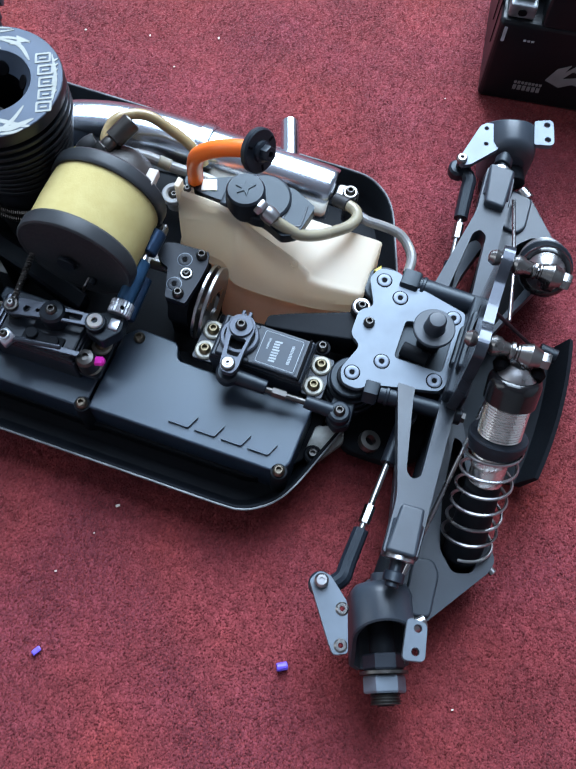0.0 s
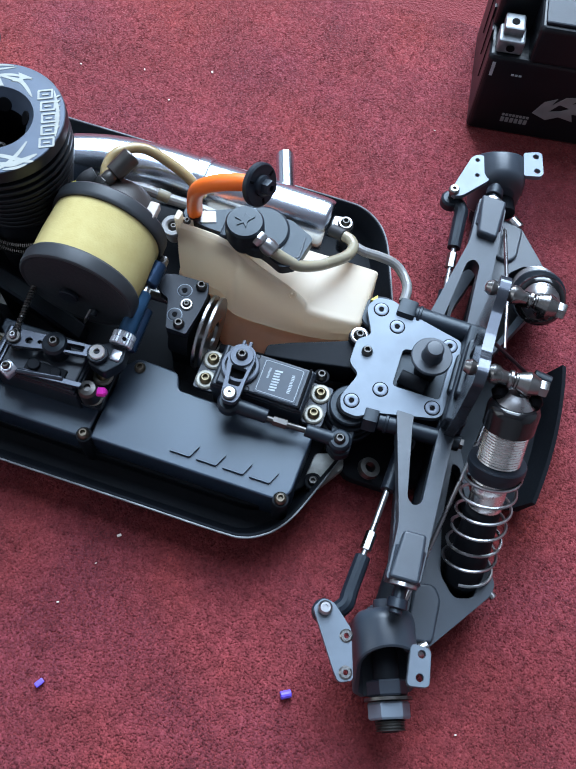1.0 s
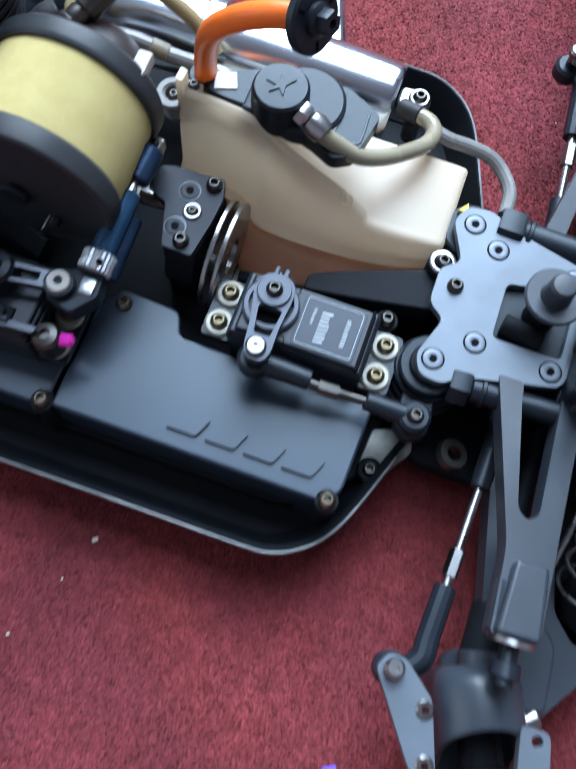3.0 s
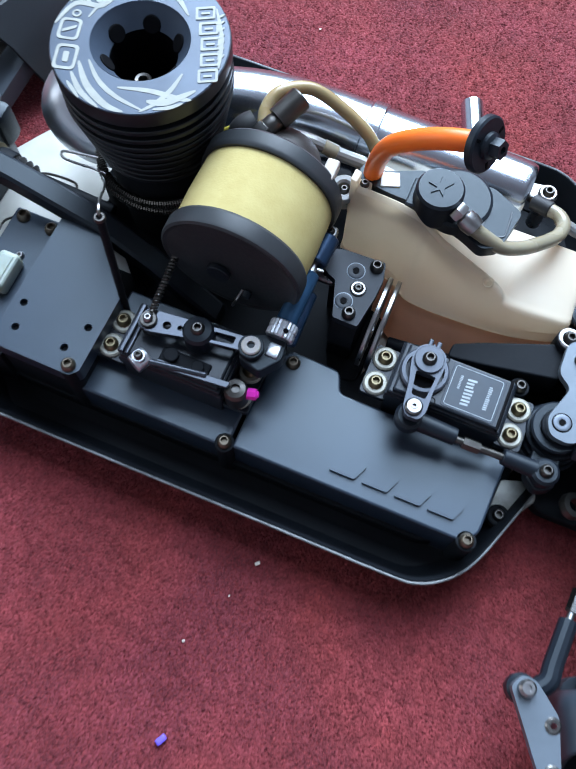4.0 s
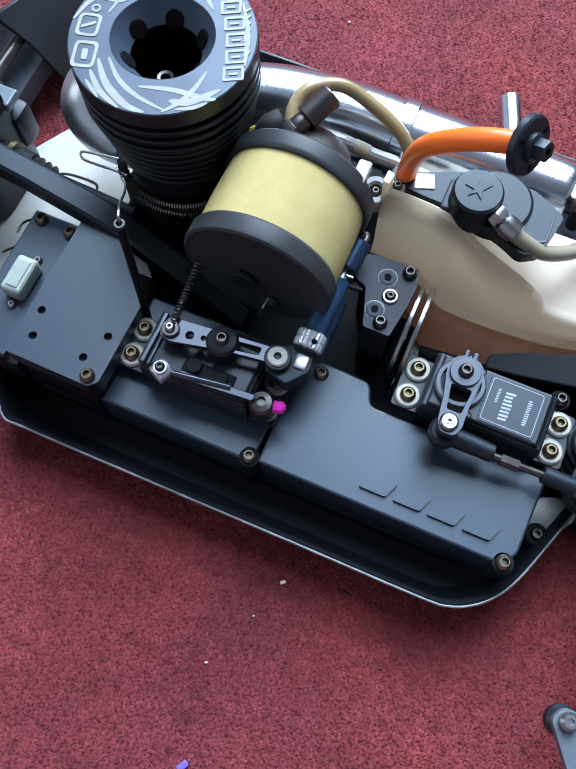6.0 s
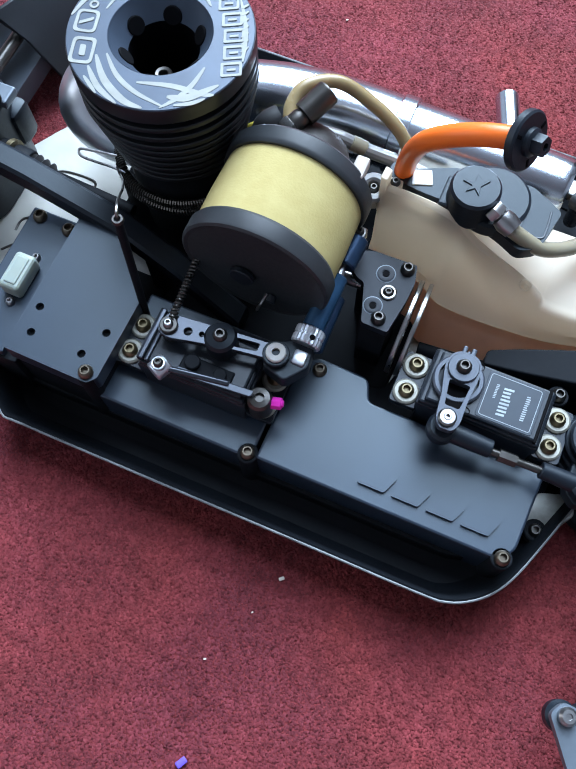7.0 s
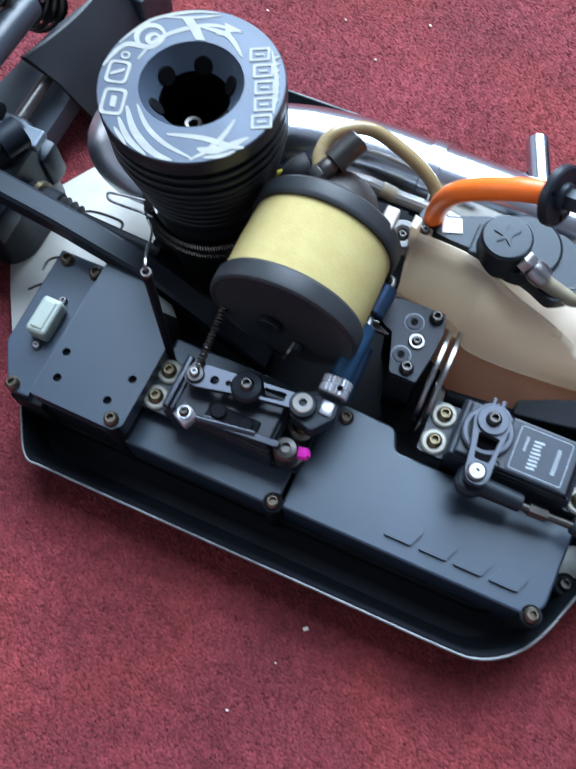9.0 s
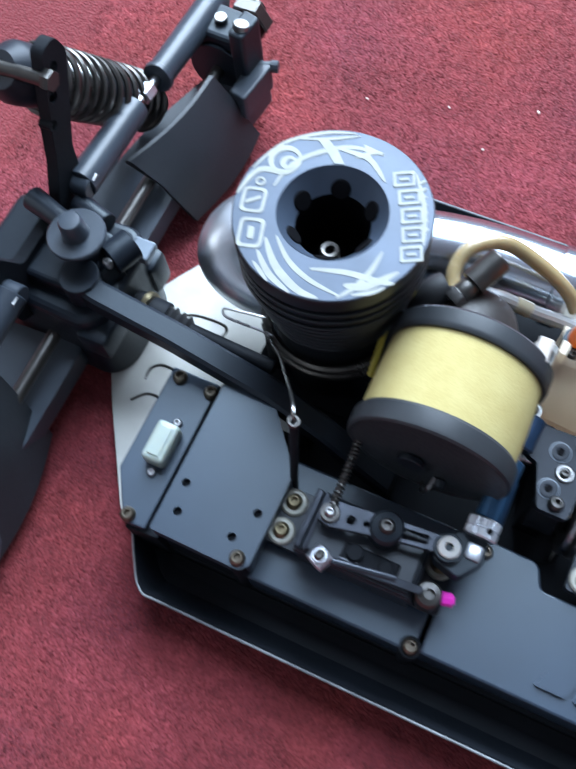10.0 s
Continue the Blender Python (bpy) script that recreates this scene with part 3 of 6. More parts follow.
# electronics box: front lid, low middle tray, raised receiver lid, switch plate
def electronics():
    floor = part("electronics_tray", slab(rounded([(-137, -51), (-124, -51.6), (34, -51.6), (44, -48.5), (56, -34), (58, -12), (50, 9), (-4, 9), (-8, -4), (-30, -6), (-44, -8), (-96, -8), (-100, 4), (-137, 4)], 3), 3.3, 12, 1), GUARD, car,
                 "black plastic tray under the boxes")
    part("tray_skirt", slab(rounded([(-137, -53), (-124, -57.6), (30, -57.6), (40, -53), (50, -42), (40, -30), (-130, -30)], 3), 3.3, 4.7, 0.3), GUARD, floor)
    lid = part("battery_box", slab(rounded([(-37.5, -50), (46, -50), (51.5, -46), (52.5, -17), (-10, -17), (-13, -9), (-32, -8.5), (-37, -14)], [1, 2, 3, 2, 2, 3, 2, 1]), 5, 37, 1.8, 3), LID, car,
               "satin black box lid with raised lettering shapes")
    # raised maker's mark as plain slanted shapes
    marks = [[(-3.4 + k * 11.9, -44.6), (6.0 + k * 11.9, -44.6), (8.6 + k * 11.9, -38.6), (-0.6 + k * 11.9, -38.6)] for k in range(4)]
    for poly in marks:
        part("raised_mark", plate(rounded(poly, 0.9), 36.6, 38.3, r=0.3, seg=2), LID, lid)
    mid = part("middle_tray", slab(rounded([(-97, -51), (-39, -51), (-39, -9), (-97, -9)], 1), 5, 31.5, 1.6, 3), LID, car, "satin black tray under throttle servo")
    rear = part("receiver_box", plate(rounded([(-128.4, -51.4), (-97.0, -51.8), (-94.4, -49.0), (-93.9, -17), (-109.5, 2.0), (-128.4, 2.0)], 0.8), 38, 46,
                                      [ring_points(x, y, 1.45, 12) for x, y in ((-124.4, -33.6), (-122.6, -43), (-99.0, -33.4), (-103.2, -43.3))], r=1.3, seg=3), LID, car,
                "satin black raised lid with drilled holes")
    part("box_wall", slab(rounded([(-127.6, -50.6), (-97.4, -51.0), (-95.2, -48.6), (-94.9, -17.4), (-110.0, 1.0), (-127.6, 1.0)], 0.8), 5, 44, 0.6), GUARD, rear)
    sw = part("switch_plate", slab(rounded([(-150, -36), (-140, -51.9), (-132.1, -51.5), (-132.1, 3.5), (-150, 3.5)], 0.8), 34.5, 38, 0.5), LID, car, "flat black switch mounting plate")
    part("side_wall", slab([(-149, -35.5), (-139.4, -53.0), (-127.8, -52.2), (-127.8, 2.5), (-149, 2.5)], 5, 34.4, 0.4), GUARD, sw)
    switch = part("switch", joined(box(-143.0, -135.2, -31.6, -17.2, 38, 45.4, 1.5, 3)), IVORY, sw, "milky translucent switch housing")
    part("slider", box(-141.4, -136.8, -29.8, -19.0, 45.0, 45.9, 0.6, 2), IVORY, switch)
    for x, y in ((-138.8, -33.8), (-138.8, -15.0)):
        fastener("steel", (x, y, 38.2), sw)
    for x, y, o in ((-139.2, -49.4, sw), (-145.8, 0.4, sw), (-133.4, -0.6, sw)):
        fastener("bronze", (x, y, 38.4), o)
    # tray ears that carry the lid screws
    for x, y, z, o in ((48.2, -49.2, 37.4, lid), (-40.6, -49.4, 36.8, lid), (-29.8, -12.8, 37.0, lid), (-98.6, -48.6, 46.3, rear), (-101.5, 3.4, 36.5, rear)):
        part("boss", rod((x, y, 12), (x, y, z - 0.4), 3.6, n=20), GUARD, o)
        fastener("bronze", (x, y, z), o)


electronics()


# servos: case, lugs, label, horn
def servo(x0, yc, top, label, name="servo", inset=0.0):
    """A standard servo whose screws start at x0; its shaft lies 14 mm beyond them."""
    body = part(name, box(x0 + 4.8 + inset, x0 + 45, yc - 10, yc + 10, 16, top - 1.6, 0.8), SERVO, car, label)
    part("middle_case", box(x0 + 4.2 + inset, x0 + 45.6, yc - 10.4, yc + 10.4, top - 9.0, top - 3.4, 0.7), SERVO, body)
    part("top_case", box(x0 + 6.5 + inset, x0 + 44, yc - 9.2, yc + 9.2, top - 3, top, 0.8), SERVO, body)
    for a, b in ((x0 - 4.6, x0 + 5 + inset), (x0 + 44.8, x0 + 54.4)):
        part("lug", plate(rounded([(a, yc - 9.6), (b, yc - 9.6), (b, yc + 9.6), (a, yc + 9.6)], 1.5), top - 14.6, top - 12.0, r=0.4), SERVO, body)
        c = x0 if a < x0 else x0 + 49.5
        for y in (yc - 5, yc + 5):
            fastener("washer", (c, y, top - 12.0), body)
            fastener("brass", (c, y, top - 10.7), body)
    return body


steer = servo(0.3, -5, 53.5, "black anodised metal steering servo with label")
label = part("label", plate(rounded([(23.2, -13.2), (41.8, -13.2), (41.8, 3.4), (23.2, 3.4)], 1.2), 53.4, 53.75, r=0.1), LABEL, steer, "slate label with pale print")
part("label_border", plate(rounded([(24.0, -12.4), (41.0, -12.4), (41.0, 2.6), (24.0, 2.6)], 1), 53.7, 53.86, [rounded([(24.2, -12.2), (40.8, -12.2), (40.8, 2.4), (24.2, 2.4)], 0.8)], r=0), PALE, label)


def print_column(parent, x0, y0, w, d, n, z, seed):
    """Unreadable print as a column of short slanted bars."""
    rnd = random.Random(seed)
    bm = None
    for k in range(n):
        y, dd = y0 + d * k / n, d / n * 0.72
        ww = w * rnd.uniform(0.75, 1.0)
        b = plate([(x0, y), (x0 + ww, y + dd * 0.3), (x0 + ww, y + dd * 1.1), (x0, y + dd * 0.7)], z, z + 0.12, r=0)
        bm = b if bm is None else joined(bm, b)
    return part("print", bm, PALE, parent)


print_column(label, 29.2, -10.6, 3.4, 10.4, 8, 53.7, 3)
print_column(label, 26.6, -5.5, 1.0, 5.2, 9, 53.7, 4)
print_column(label, 36.8, -9.5, 1.4, 9.0, 12, 53.7, 5)
part("band", box(43.0, 44.0, -14.6, 4.6, 52.0, 54.0, 0.2), DARK, steer)
for x, y in ((19.8, 3.0), (20.2, -13.2)):
    part("case_hole", lathe([(0, 53.3), (1.5, 53.3), (1.5, 53.7), (1.2, 53.7), (1.2, 52.0), (0, 52.0)], (x, y, 0), n=12), DARK, steer)
part("output_ring", lathe([(6.6, 53), (8.4, 53), (8.4, 55.2), (7.8, 55.8), (6.6, 55.8)], (14.6, -4.4, 0), n=28, closed=True), HORN, steer)
horn = part("servo_horn", joined(plate(rounded([(8.8, -3), (9.6, 1.5), (12.2, 3.6), (17.2, 3.6), (19.8, 1.4), (20.4, -3), (19.6, -12), (19.8, -20), (18.4, -23.2), (13.8, -23.4), (12.0, -20.5), (11.0, -12)], 1.6), 56.2, 59.2,
                                   [rounded([(11.8, -7.0), (18.8, -7.0), (18.0, -15.6), (13.2, -15.6)], 0.8)], r=0.5, seg=2),
                             pipe_hollow((14.6, -2.0, 55.5), (14.6, -2.0, 60.4), 5.0, 1.2)), HORN, steer, "grey anodised clamping servo horn")
# black block that paints the shade seen through the horn's window
part("horn_shade", box(11.2, 19.4, -15.9, -6.6, 53.6, 55.6, 0.2), DARK, steer)
part("clamp_gap", joined(box(14.2, 14.8, 1.8, 4.0, 58.0, 59.5, 0), box(12.4, 13.8, 2.0, 6.0, 54.5, 58.6, 0.4), box(15.2, 16.8, 2.0, 6.0, 54.5, 58.6, 0.4)), HORN, steer)
fastener("black", (14.6, -2.0, 60.2), horn)
fastener("steel", (15.4, -19.6, 59.6), horn)
part("horn_washer", lathe([(1.0, 59.2), (3.0, 59.2), (3.0, 60.2), (2.4, 60.9), (1.0, 60.9)], (15.4, -19.6, 0), n=16, closed=True), DSTEEL2, horn)


# steering link with ball ends
def ball_end(p, way, r=4.4, length=12, shank=2.6, parent=None, m=None, up=(0, 0, 1), material=None):
    """A plastic ball cup with its shank."""
    p, way = Vector(p), Vector(way).normalized()
    cup = lathe([(1.6, -3.0), (r * 0.8, -3.0), (r, -2.0), (r, 2.0), (r * 0.8, 3.0), (1.6, 3.0)], p, up, 20, closed=True)
    return part("ball_cup", joined(cup, rod(p + way * (r * 0.6), p + way * length, shank * 1.12, shank, 14)), material or PLASTIC, parent, "", m)


link = part("steering_link", rod((26, -21.2, 50), (54, -19.8, 47), 1.3), DSTEEL, car, "dark steel turnbuckle steering link")
part("hex", lathe([(0, 0), (2.2, 0), (2.2, 6), (0, 6)], (35, -20.8, 49.0), (28, 1.4, -3), 6), DSTEEL, link)
ball_end((15.4, -20.6, 51.5), (28, 0.4, -3), 5.0, 17, 3.0, link)
ball_end((64.0, -19.5, 46), (-28, -0.6, 3), 4.8, 15, 2.8, link)
fastener("black", (64.0, -19.5, 48.6), link)

# throttle servo and its linkage
SEATS["servo"] = 0.0
thr = servo(-91.0, -29, 47, "black anodised throttle servo under linkage", inset=2.4)
del SEATS["servo"]
for x, w in ((-84.2, 2.2), (-81.4, 1.4)):
    part("case_rib", box(x, x + w, -38.6, -19.4, 45.5, 48.2, 0.5), GLOSS, thr)
bar = part("throttle_horn", plate(rounded([(-80.5, -26), (-79, -22.5), (-58, -20.5), (-40, -19.0), (-39.5, -24), (-58, -26.5), (-76, -30.5), (-80, -29.5)], 1.6), 53.5, 56.0,
                                  [ring_points(-70.5, -26, 1.4, 12), ring_points(-66, -25.2, 0.9, 10), rounded([(-55, -25.0), (-47.5, -23.6), (-47.5, -20.9), (-55, -21.8)], 0.6)], r=0.4), GLOSS, car, "grey anodised throttle linkage bar")
part("hub", lathe([(0, 46), (5.4, 46), (5.4, 56), (4.6, 57.4), (2.4, 58), (2.4, 57), (0, 57)], (-60, -23.8, 0), n=20), PLASTIC, bar)
fastener("black", (-60, -23.8, 57.2), bar)
fastener("steel", (-77, -26.6, 57.6), bar)
part("post", rod((-77, -26.6, 48), (-77, -26.6, 57.4), 3.0), DSTEEL, bar)
part("joint_ring", lathe([(1.3, 57.0), (3.3, 57.0), (3.3, 57.9), (3.0, 58.3), (1.3, 58.3)], (-41.4, -22.2, 0), n=20, closed=True), WHITE, bar, "bright washer ring")
part("joint", joined(rod((-41.4, -22.2, 47), (-41.4, -22.2, 57), 4.4), slab(rounded([(-44.5, -26.5), (-36, -29), (-30.5, -22), (-31.5, -14), (-36, -13), (-44, -18)], 1.5), 48, 54.5, 0.6)), PLASTIC, bar)
collar = part("collar", joined(rod((-76.2, -41.6, 50.5), (-73.8, -36.4, 50.5), 3.4), rod((-75, -39, 48), (-75, -39, 54.5), 2.4)), ALUM, car, "bright linkage stop collar")
fastener("small", (-75, -39, 54.6), collar)
part("thr_link", joined(rod((-75, -39, 51), (-52, -35.5, 51), 1.1), slab(rounded([(-70, -39.2), (-44, -37.0), (-43.6, -34.6), (-70, -36.4)], 0.8), 49, 51, 0.4)), GLOSS, collar)
part("guide_block", joined(box(-70, -52, -36.5, -31, 46.5, 50, 0.6), rod((-66, -33.5, 49), (-66, -33.5, 52), 2.6), rod((-56, -34, 49), (-56, -34, 51.6), 2.2)), GUARD, car)
knob = part("link_post", joined(lathe([(0, 40), (4.2, 40), (4.2, 47.6), (3.4, 49.0), (1.6, 49.4), (1.6, 48.0), (0, 48.0)], (-41.6, -35.4, 0), n=22)), DSTEEL, car, "dark bronze linkage nut")
part("sleeve", joined(rod((-38.0, -34.6, 46), (-34.6, -33.8, 46.4), 2.1, n=8), rod((-35.4, -34.0, 46.4), (-34.0, -33.6, 46.6), 1.3, n=8)), PINK, car, "bright magenta rubber sleeve")
spring = part("return_spring", coil((-77, -25, 56.5), (-77.5, -2, 61), 1.0, 0.45, 20, 5, 12), DSTEEL, car, "dark wound linkage spring")
part("core", rod((-77, -26, 56.3), (-78, 4, 61.5), 0.7, n=8), DSTEEL, spring)
brake_link = part("brake_link", rod((-34.3, -9.5, 57.6), (-33.2, 9.5, 61.6), 3.7, 3.4, 24, 0.6), BLUE, car, "blue anodised brake link barrel")
part("tip", lathe([(0, 0), (1.9, 0), (1.2, 2.6), (1.0, 4.5), (0, 4.5)], (-33.2, 9.4, 61.6), (0.2, 4, 0.6), 12), STEEL, brake_link)
part("front_barrel", lathe([(0, 0), (3.2, 0), (3.7, 0.6), (3.7, 10.2), (3.2, 10.8), (0, 10.8)], (-32.9, 13.0, 62), (1.0, 11, 1.4), 20), NAVY, brake_link, "dark blue sleeve")
knurl = []
for k in range(44):
    a = 2 * math.pi * k / 44
    knurl.append((4.75 + (0.22 if k % 2 else -0.12), a))
nut_m = frame_to((-34.4, -15.6, 57), (0.2, 28, 3.5))
part("knurled_nut", turned_loft([[(r * s * math.cos(a), r * s * math.sin(a), z) for r, a in knurl] for s, z in ((0.90, 0), (1, 0.5), (1, 2.6), (0.93, 2.8), (0.93, 3.1), (1, 3.3), (1, 5.5), (0.9, 6))], nut_m), ALUM, brake_link, "bright knurled thumb nut", smooth=15)
# flat black disc for the dark inside the set hole
part("set_hole", lathe([(0, 0), (0.9, 0), (0.9, 0.4), (0, 0.4)], (-32.6, -13.8, 61.6), (0.4, -0.2, 1), 10), DARK, brake_link)
part("clevis", box(-36.6, -32.0, -22.6, -17.4, 51, 57.6, 0.8), ALUM, brake_link)
part("link_end", joined(rod((-33, 26.6, 57), (-33, 26.6, 62), 2.5, n=18), box(-35.2, -30.8, 24.0, 30.0, 56, 60.5, 0.8)), DSTEEL2, brake_link, "dull metal clevis with a black screw")
fastener("small", (-33, 26.6, 62), brake_link)
part("second_barrel", rod((-31.8, -14, 51.5), (-31.8, 6, 53.5), 2.8, 2.8, 20, 0.5), NAVY, brake_link, "dark blue second barrel")
part("cross_pin", rod((-36, 18.6, 44), (-27, 18.8, 44), 2.5), STEEL, brake_link)

# centre differential mount plate and brake discs
mount = part("diff_mount", plate(rounded([(-32.6, 19.5), (-31.6, 26.4), (-26.5, 27.8), (-11.8, 28.2), (-10.2, 21.8), (-10.6, 14), (-12.4, 1.4), (-21.6, 1.6), (-24.6, 11), (-26.0, 15.4), (-29.0, 16.4)], 0.9), 46.5, 50, r=0.4), ANOD, car,
             "dark anodised centre differential mount plate")
part("pillar", joined(slab([(-23, 4), (-14, 4), (-13, 28), (-24, 28)], 3, 46.4, 0.5), slab([(-30, 22), (-24, 22), (-24, 30), (-30, 30)], 3, 46.4, 0.5)), GUARD, mount)
for x, y, k in ((-20.4, 21.2, "sunk"), (-20.2, 8.6, "sunk"), (-17.2, 15.0, "small"), (-16.8, 4.8, "black"), (-14.2, 25.4, "black")):
    (sunk_screw if k == "sunk" else fastener)(k, (x, y, 50.1), mount)
for x, y in ((-20.4, 21.2), (-20.2, 8.6)):
    part("seat", washer_bm(3.35, 3.02, 0.2), PLATE, mount, m=Matrix.Translation((x, y, 49.98)))
part("ring", washer_bm(2.9, 1.9, 0.7), DSTEEL2, mount, m=Matrix.Translation((-17.2, 15.0, 50)))
for x in (-9.6, -6.2):
    disc = part("brake_disc", lathe([(6, 0), (17.0, 0), (17.2, 0.3), (17.2, 1.3), (17.0, 1.6), (6, 1.6)], (x, 13.5, 33), (1, 0, -0.035), 40, closed=True), STEEL, car, "steel brake disc")
part("drive_gear", lathe([(0, 0), (15, 0), (15, 9), (0, 9)], (-22, 16, 32), (1, 0, 0), 36), GUARD, car)
part("drive_shaft", joined(rod((-2, 12, 20), (66, 19, 18), 2.6)), GUARD, car)
part("front_brace", joined(slab(rounded([(20.5, 8.5), (34, 10.5), (60, 15.5), (60.5, 25), (56.5, 29), (30, 18.5), (20.5, 14)], 1.5), 30, 45, 0.7)), GUARD, car, "black plastic front chassis brace")
boss = part("screw_boss", rod((47.6, 8.4, 12), (47.6, 8.4, 43), 3.6), GUARD, car)
fastener("black", (47.6, 8.4, 43.4), boss)
boss = part("screw_boss", rod((58, 30.2, 12), (58, 30.2, 48.6), 4.6), GUARD, car)
part("rim", washer_bm(4.2, 2.9, 0.8), STEEL, boss, m=Matrix.Translation((58, 30.2, 48.6)))
fastener("black", (58, 30.2, 49), boss)
part("yellow_tab", slab([(57.4, 49.4), (60.8, 49.4), (60.0, 53.0)], 45, 49, 0.2), YELLOW, car, "small yellow-green plastic tab")
corner = part("tray_corner", slab(rounded([(54, -33), (58, -37), (62, -33), (69, -22), (67, -15), (55, -19)], 1.5), 9, 12.6, 0.4), WORNMETAL, car, "scraped bare metal tray corner")
part("screw_well", lathe([(2.4, 12.4), (4.0, 12.4), (4.0, 13.2), (3.4, 13.6), (2.4, 13.6)], (58, -32.2, 0), n=18, closed=True), GUARD, corner)
fastener("black", (58, -32.2, 12.6), corner)
part("front_skid", slab(rounded([(60, -12), (70, -24), (92, -24), (112, -10), (112, 53), (92, 67), (70, 67), (60, 55)], 4), 3.3, 9, 1), GUARD, car, "black skid plate under front gearbox")
# black slab over the pale chassis below the filter
part("filter_floor", slab(rounded([(-104, -10), (-8, -10), (-6, 34), (-40, 36), (-84, 26), (-100, 18)], 3), 3.3, 9, 1), GUARD, car, "black floor slab under the filter")
part("tank_floor", slab(rounded([(-44, 36), (-6, 30), (60, 14), (62, 60), (52, 92), (30, 98), (-100, 98), (-96, 68), (-60, 66)], 3), 3.3, 5.5, 0.5), GUARD, car)

# ---- engine ----
HX, HY = -105.2, 41.2                       # axis of the cylinder
crank = part("crankcase", joined(rod((HX, HY, 6), (HX, HY, 60), 19, 21, 28, 1.5), slab(rounded([(HX - 22, HY - 16), (HX + 34, HY - 14), (HX + 34, HY + 14), (HX - 22, HY + 16)], 5), 5, 34, 3),
                                 box(HX - 26, HX + 30, HY - 24, HY + 24, 3.3, 12, 1)), GUARD, car, "black engine block below cooling head")
prof = [(0, 58), (20, 58)]
for k in range(9):
    z, ro = 60 + k * 4.2, 23.0 + 5.4 * min(1.0, k / 6)
    prof += [(20, z), (ro - 0.3, z), (ro, z + 0.3), (ro, z + 1.7), (ro - 0.3, z + 2.0), (20, z + 2.0)]
prof += [(20, 98.0), (28.2, 98.0), (28.5, 98.4), (28.5, 103.0), (28.3, 103.8), (15.8, 103.8)]
cooling = part("cooling_head", lathe([(0, 60)] + prof[1:] + [(15.7, 97), (15.4, 93), (15.4, 68), (0, 67)], (HX, HY, 0), n=64), HEADBLK, car, "black finned cooling head with engraved top")
face_outer = ring_points(0, 0, 28.2, 72)


at_head = Matrix.Translation((HX, HY, 0))
part("top_face", plate(face_outer, 103.6, 104.2, [ring_points(0, 0, 15.6, 64)], r=0.25), HEADTOP, cooling, "slate grey engraved top ring", at_head)
part("bore_cone", loft([[(x, y, 104.1) for x, y in ring_points(0, 0, 15.6, 72)], [(x, y, 103.2) for x, y in ring_points(0, 0, 15.2, 72)], [(x, y, 97.0) for x, y in ring_points(0, 0, 11.0, 72)]], caps=False), HEADTOP, cooling, "chamfered bore of the head", at_head)
# bore wall and floor are coloured black for the shade deep inside
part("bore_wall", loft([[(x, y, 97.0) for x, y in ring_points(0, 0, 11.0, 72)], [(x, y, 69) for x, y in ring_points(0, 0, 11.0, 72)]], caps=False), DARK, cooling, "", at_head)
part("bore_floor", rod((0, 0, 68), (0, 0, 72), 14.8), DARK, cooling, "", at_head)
# black discs laid on the cone paint the shade of its round cutouts
for k in range(6):
    a = radians(102 + 60 * k)
    lobe = frame_to((11.9 * math.cos(a), 11.9 * math.sin(a), 98.3), (-6.2 * math.cos(a), -6.2 * math.sin(a), 4.2))
    part("lobe", lathe([(0, 0.7), (2.7, 0.7), (3.0, 0.5), (3.0, -0.8), (0, -0.8)], n=24), DARK, cooling, "black disc for the shade in a bore cutout", at_head @ lobe)
plug = part("glow_plug", joined(lathe([(1.3, 0), (2.7, 0), (2.9, 0.6), (2.9, 2.6), (2.5, 3.0), (1.6, 2.8), (1.3, 2.2)], (HX + 0.8, HY - 4.2, 88.4), n=20, closed=True), rod((HX + 0.8, HY - 4.2, 71), (HX + 0.8, HY - 4.2, 88.8), 3.4, n=6)), DSTEEL, car, "small steel glow plug in bore")
# black stub paints the dark of the plug's hole
part("plug_bore", rod((HX + 0.8, HY - 4.2, 88.4), (HX + 0.8, HY - 4.2, 89.2), 1.4), DARK, plug)


# engraving on the top ring: swooshes and plain block shapes instead of lettering
at_face = at_head @ Matrix.Rotation(radians(23.5), 4, "Z")


lifts = iter(range(200))


def face_mark(poly, holes=()):
    part("engraving", plate(poly, 104.1, 104.30 + 0.006 * next(lifts), holes, r=0), ENGRAVE, cooling, "", at_face)


def blade(points, w, n=6):
    """A tapered curved blade along a line."""
    path = smooth_path([(x, y, 0) for x, y in points], n)
    left, right = [], []
    for k, p in enumerate(path):
        way = (path[min(k + 1, len(path) - 1)] - path[max(k - 1, 0)]).normalized()
        half = w / 2 * math.sin(math.pi * (0.06 + 0.9 * k / (len(path) - 1))) ** 0.8 + 0.05
        left.append((p.x - way.y * half, p.y + way.x * half))
        right.append((p.x + way.y * half, p.y - way.x * half))
    return left + right[::-1]


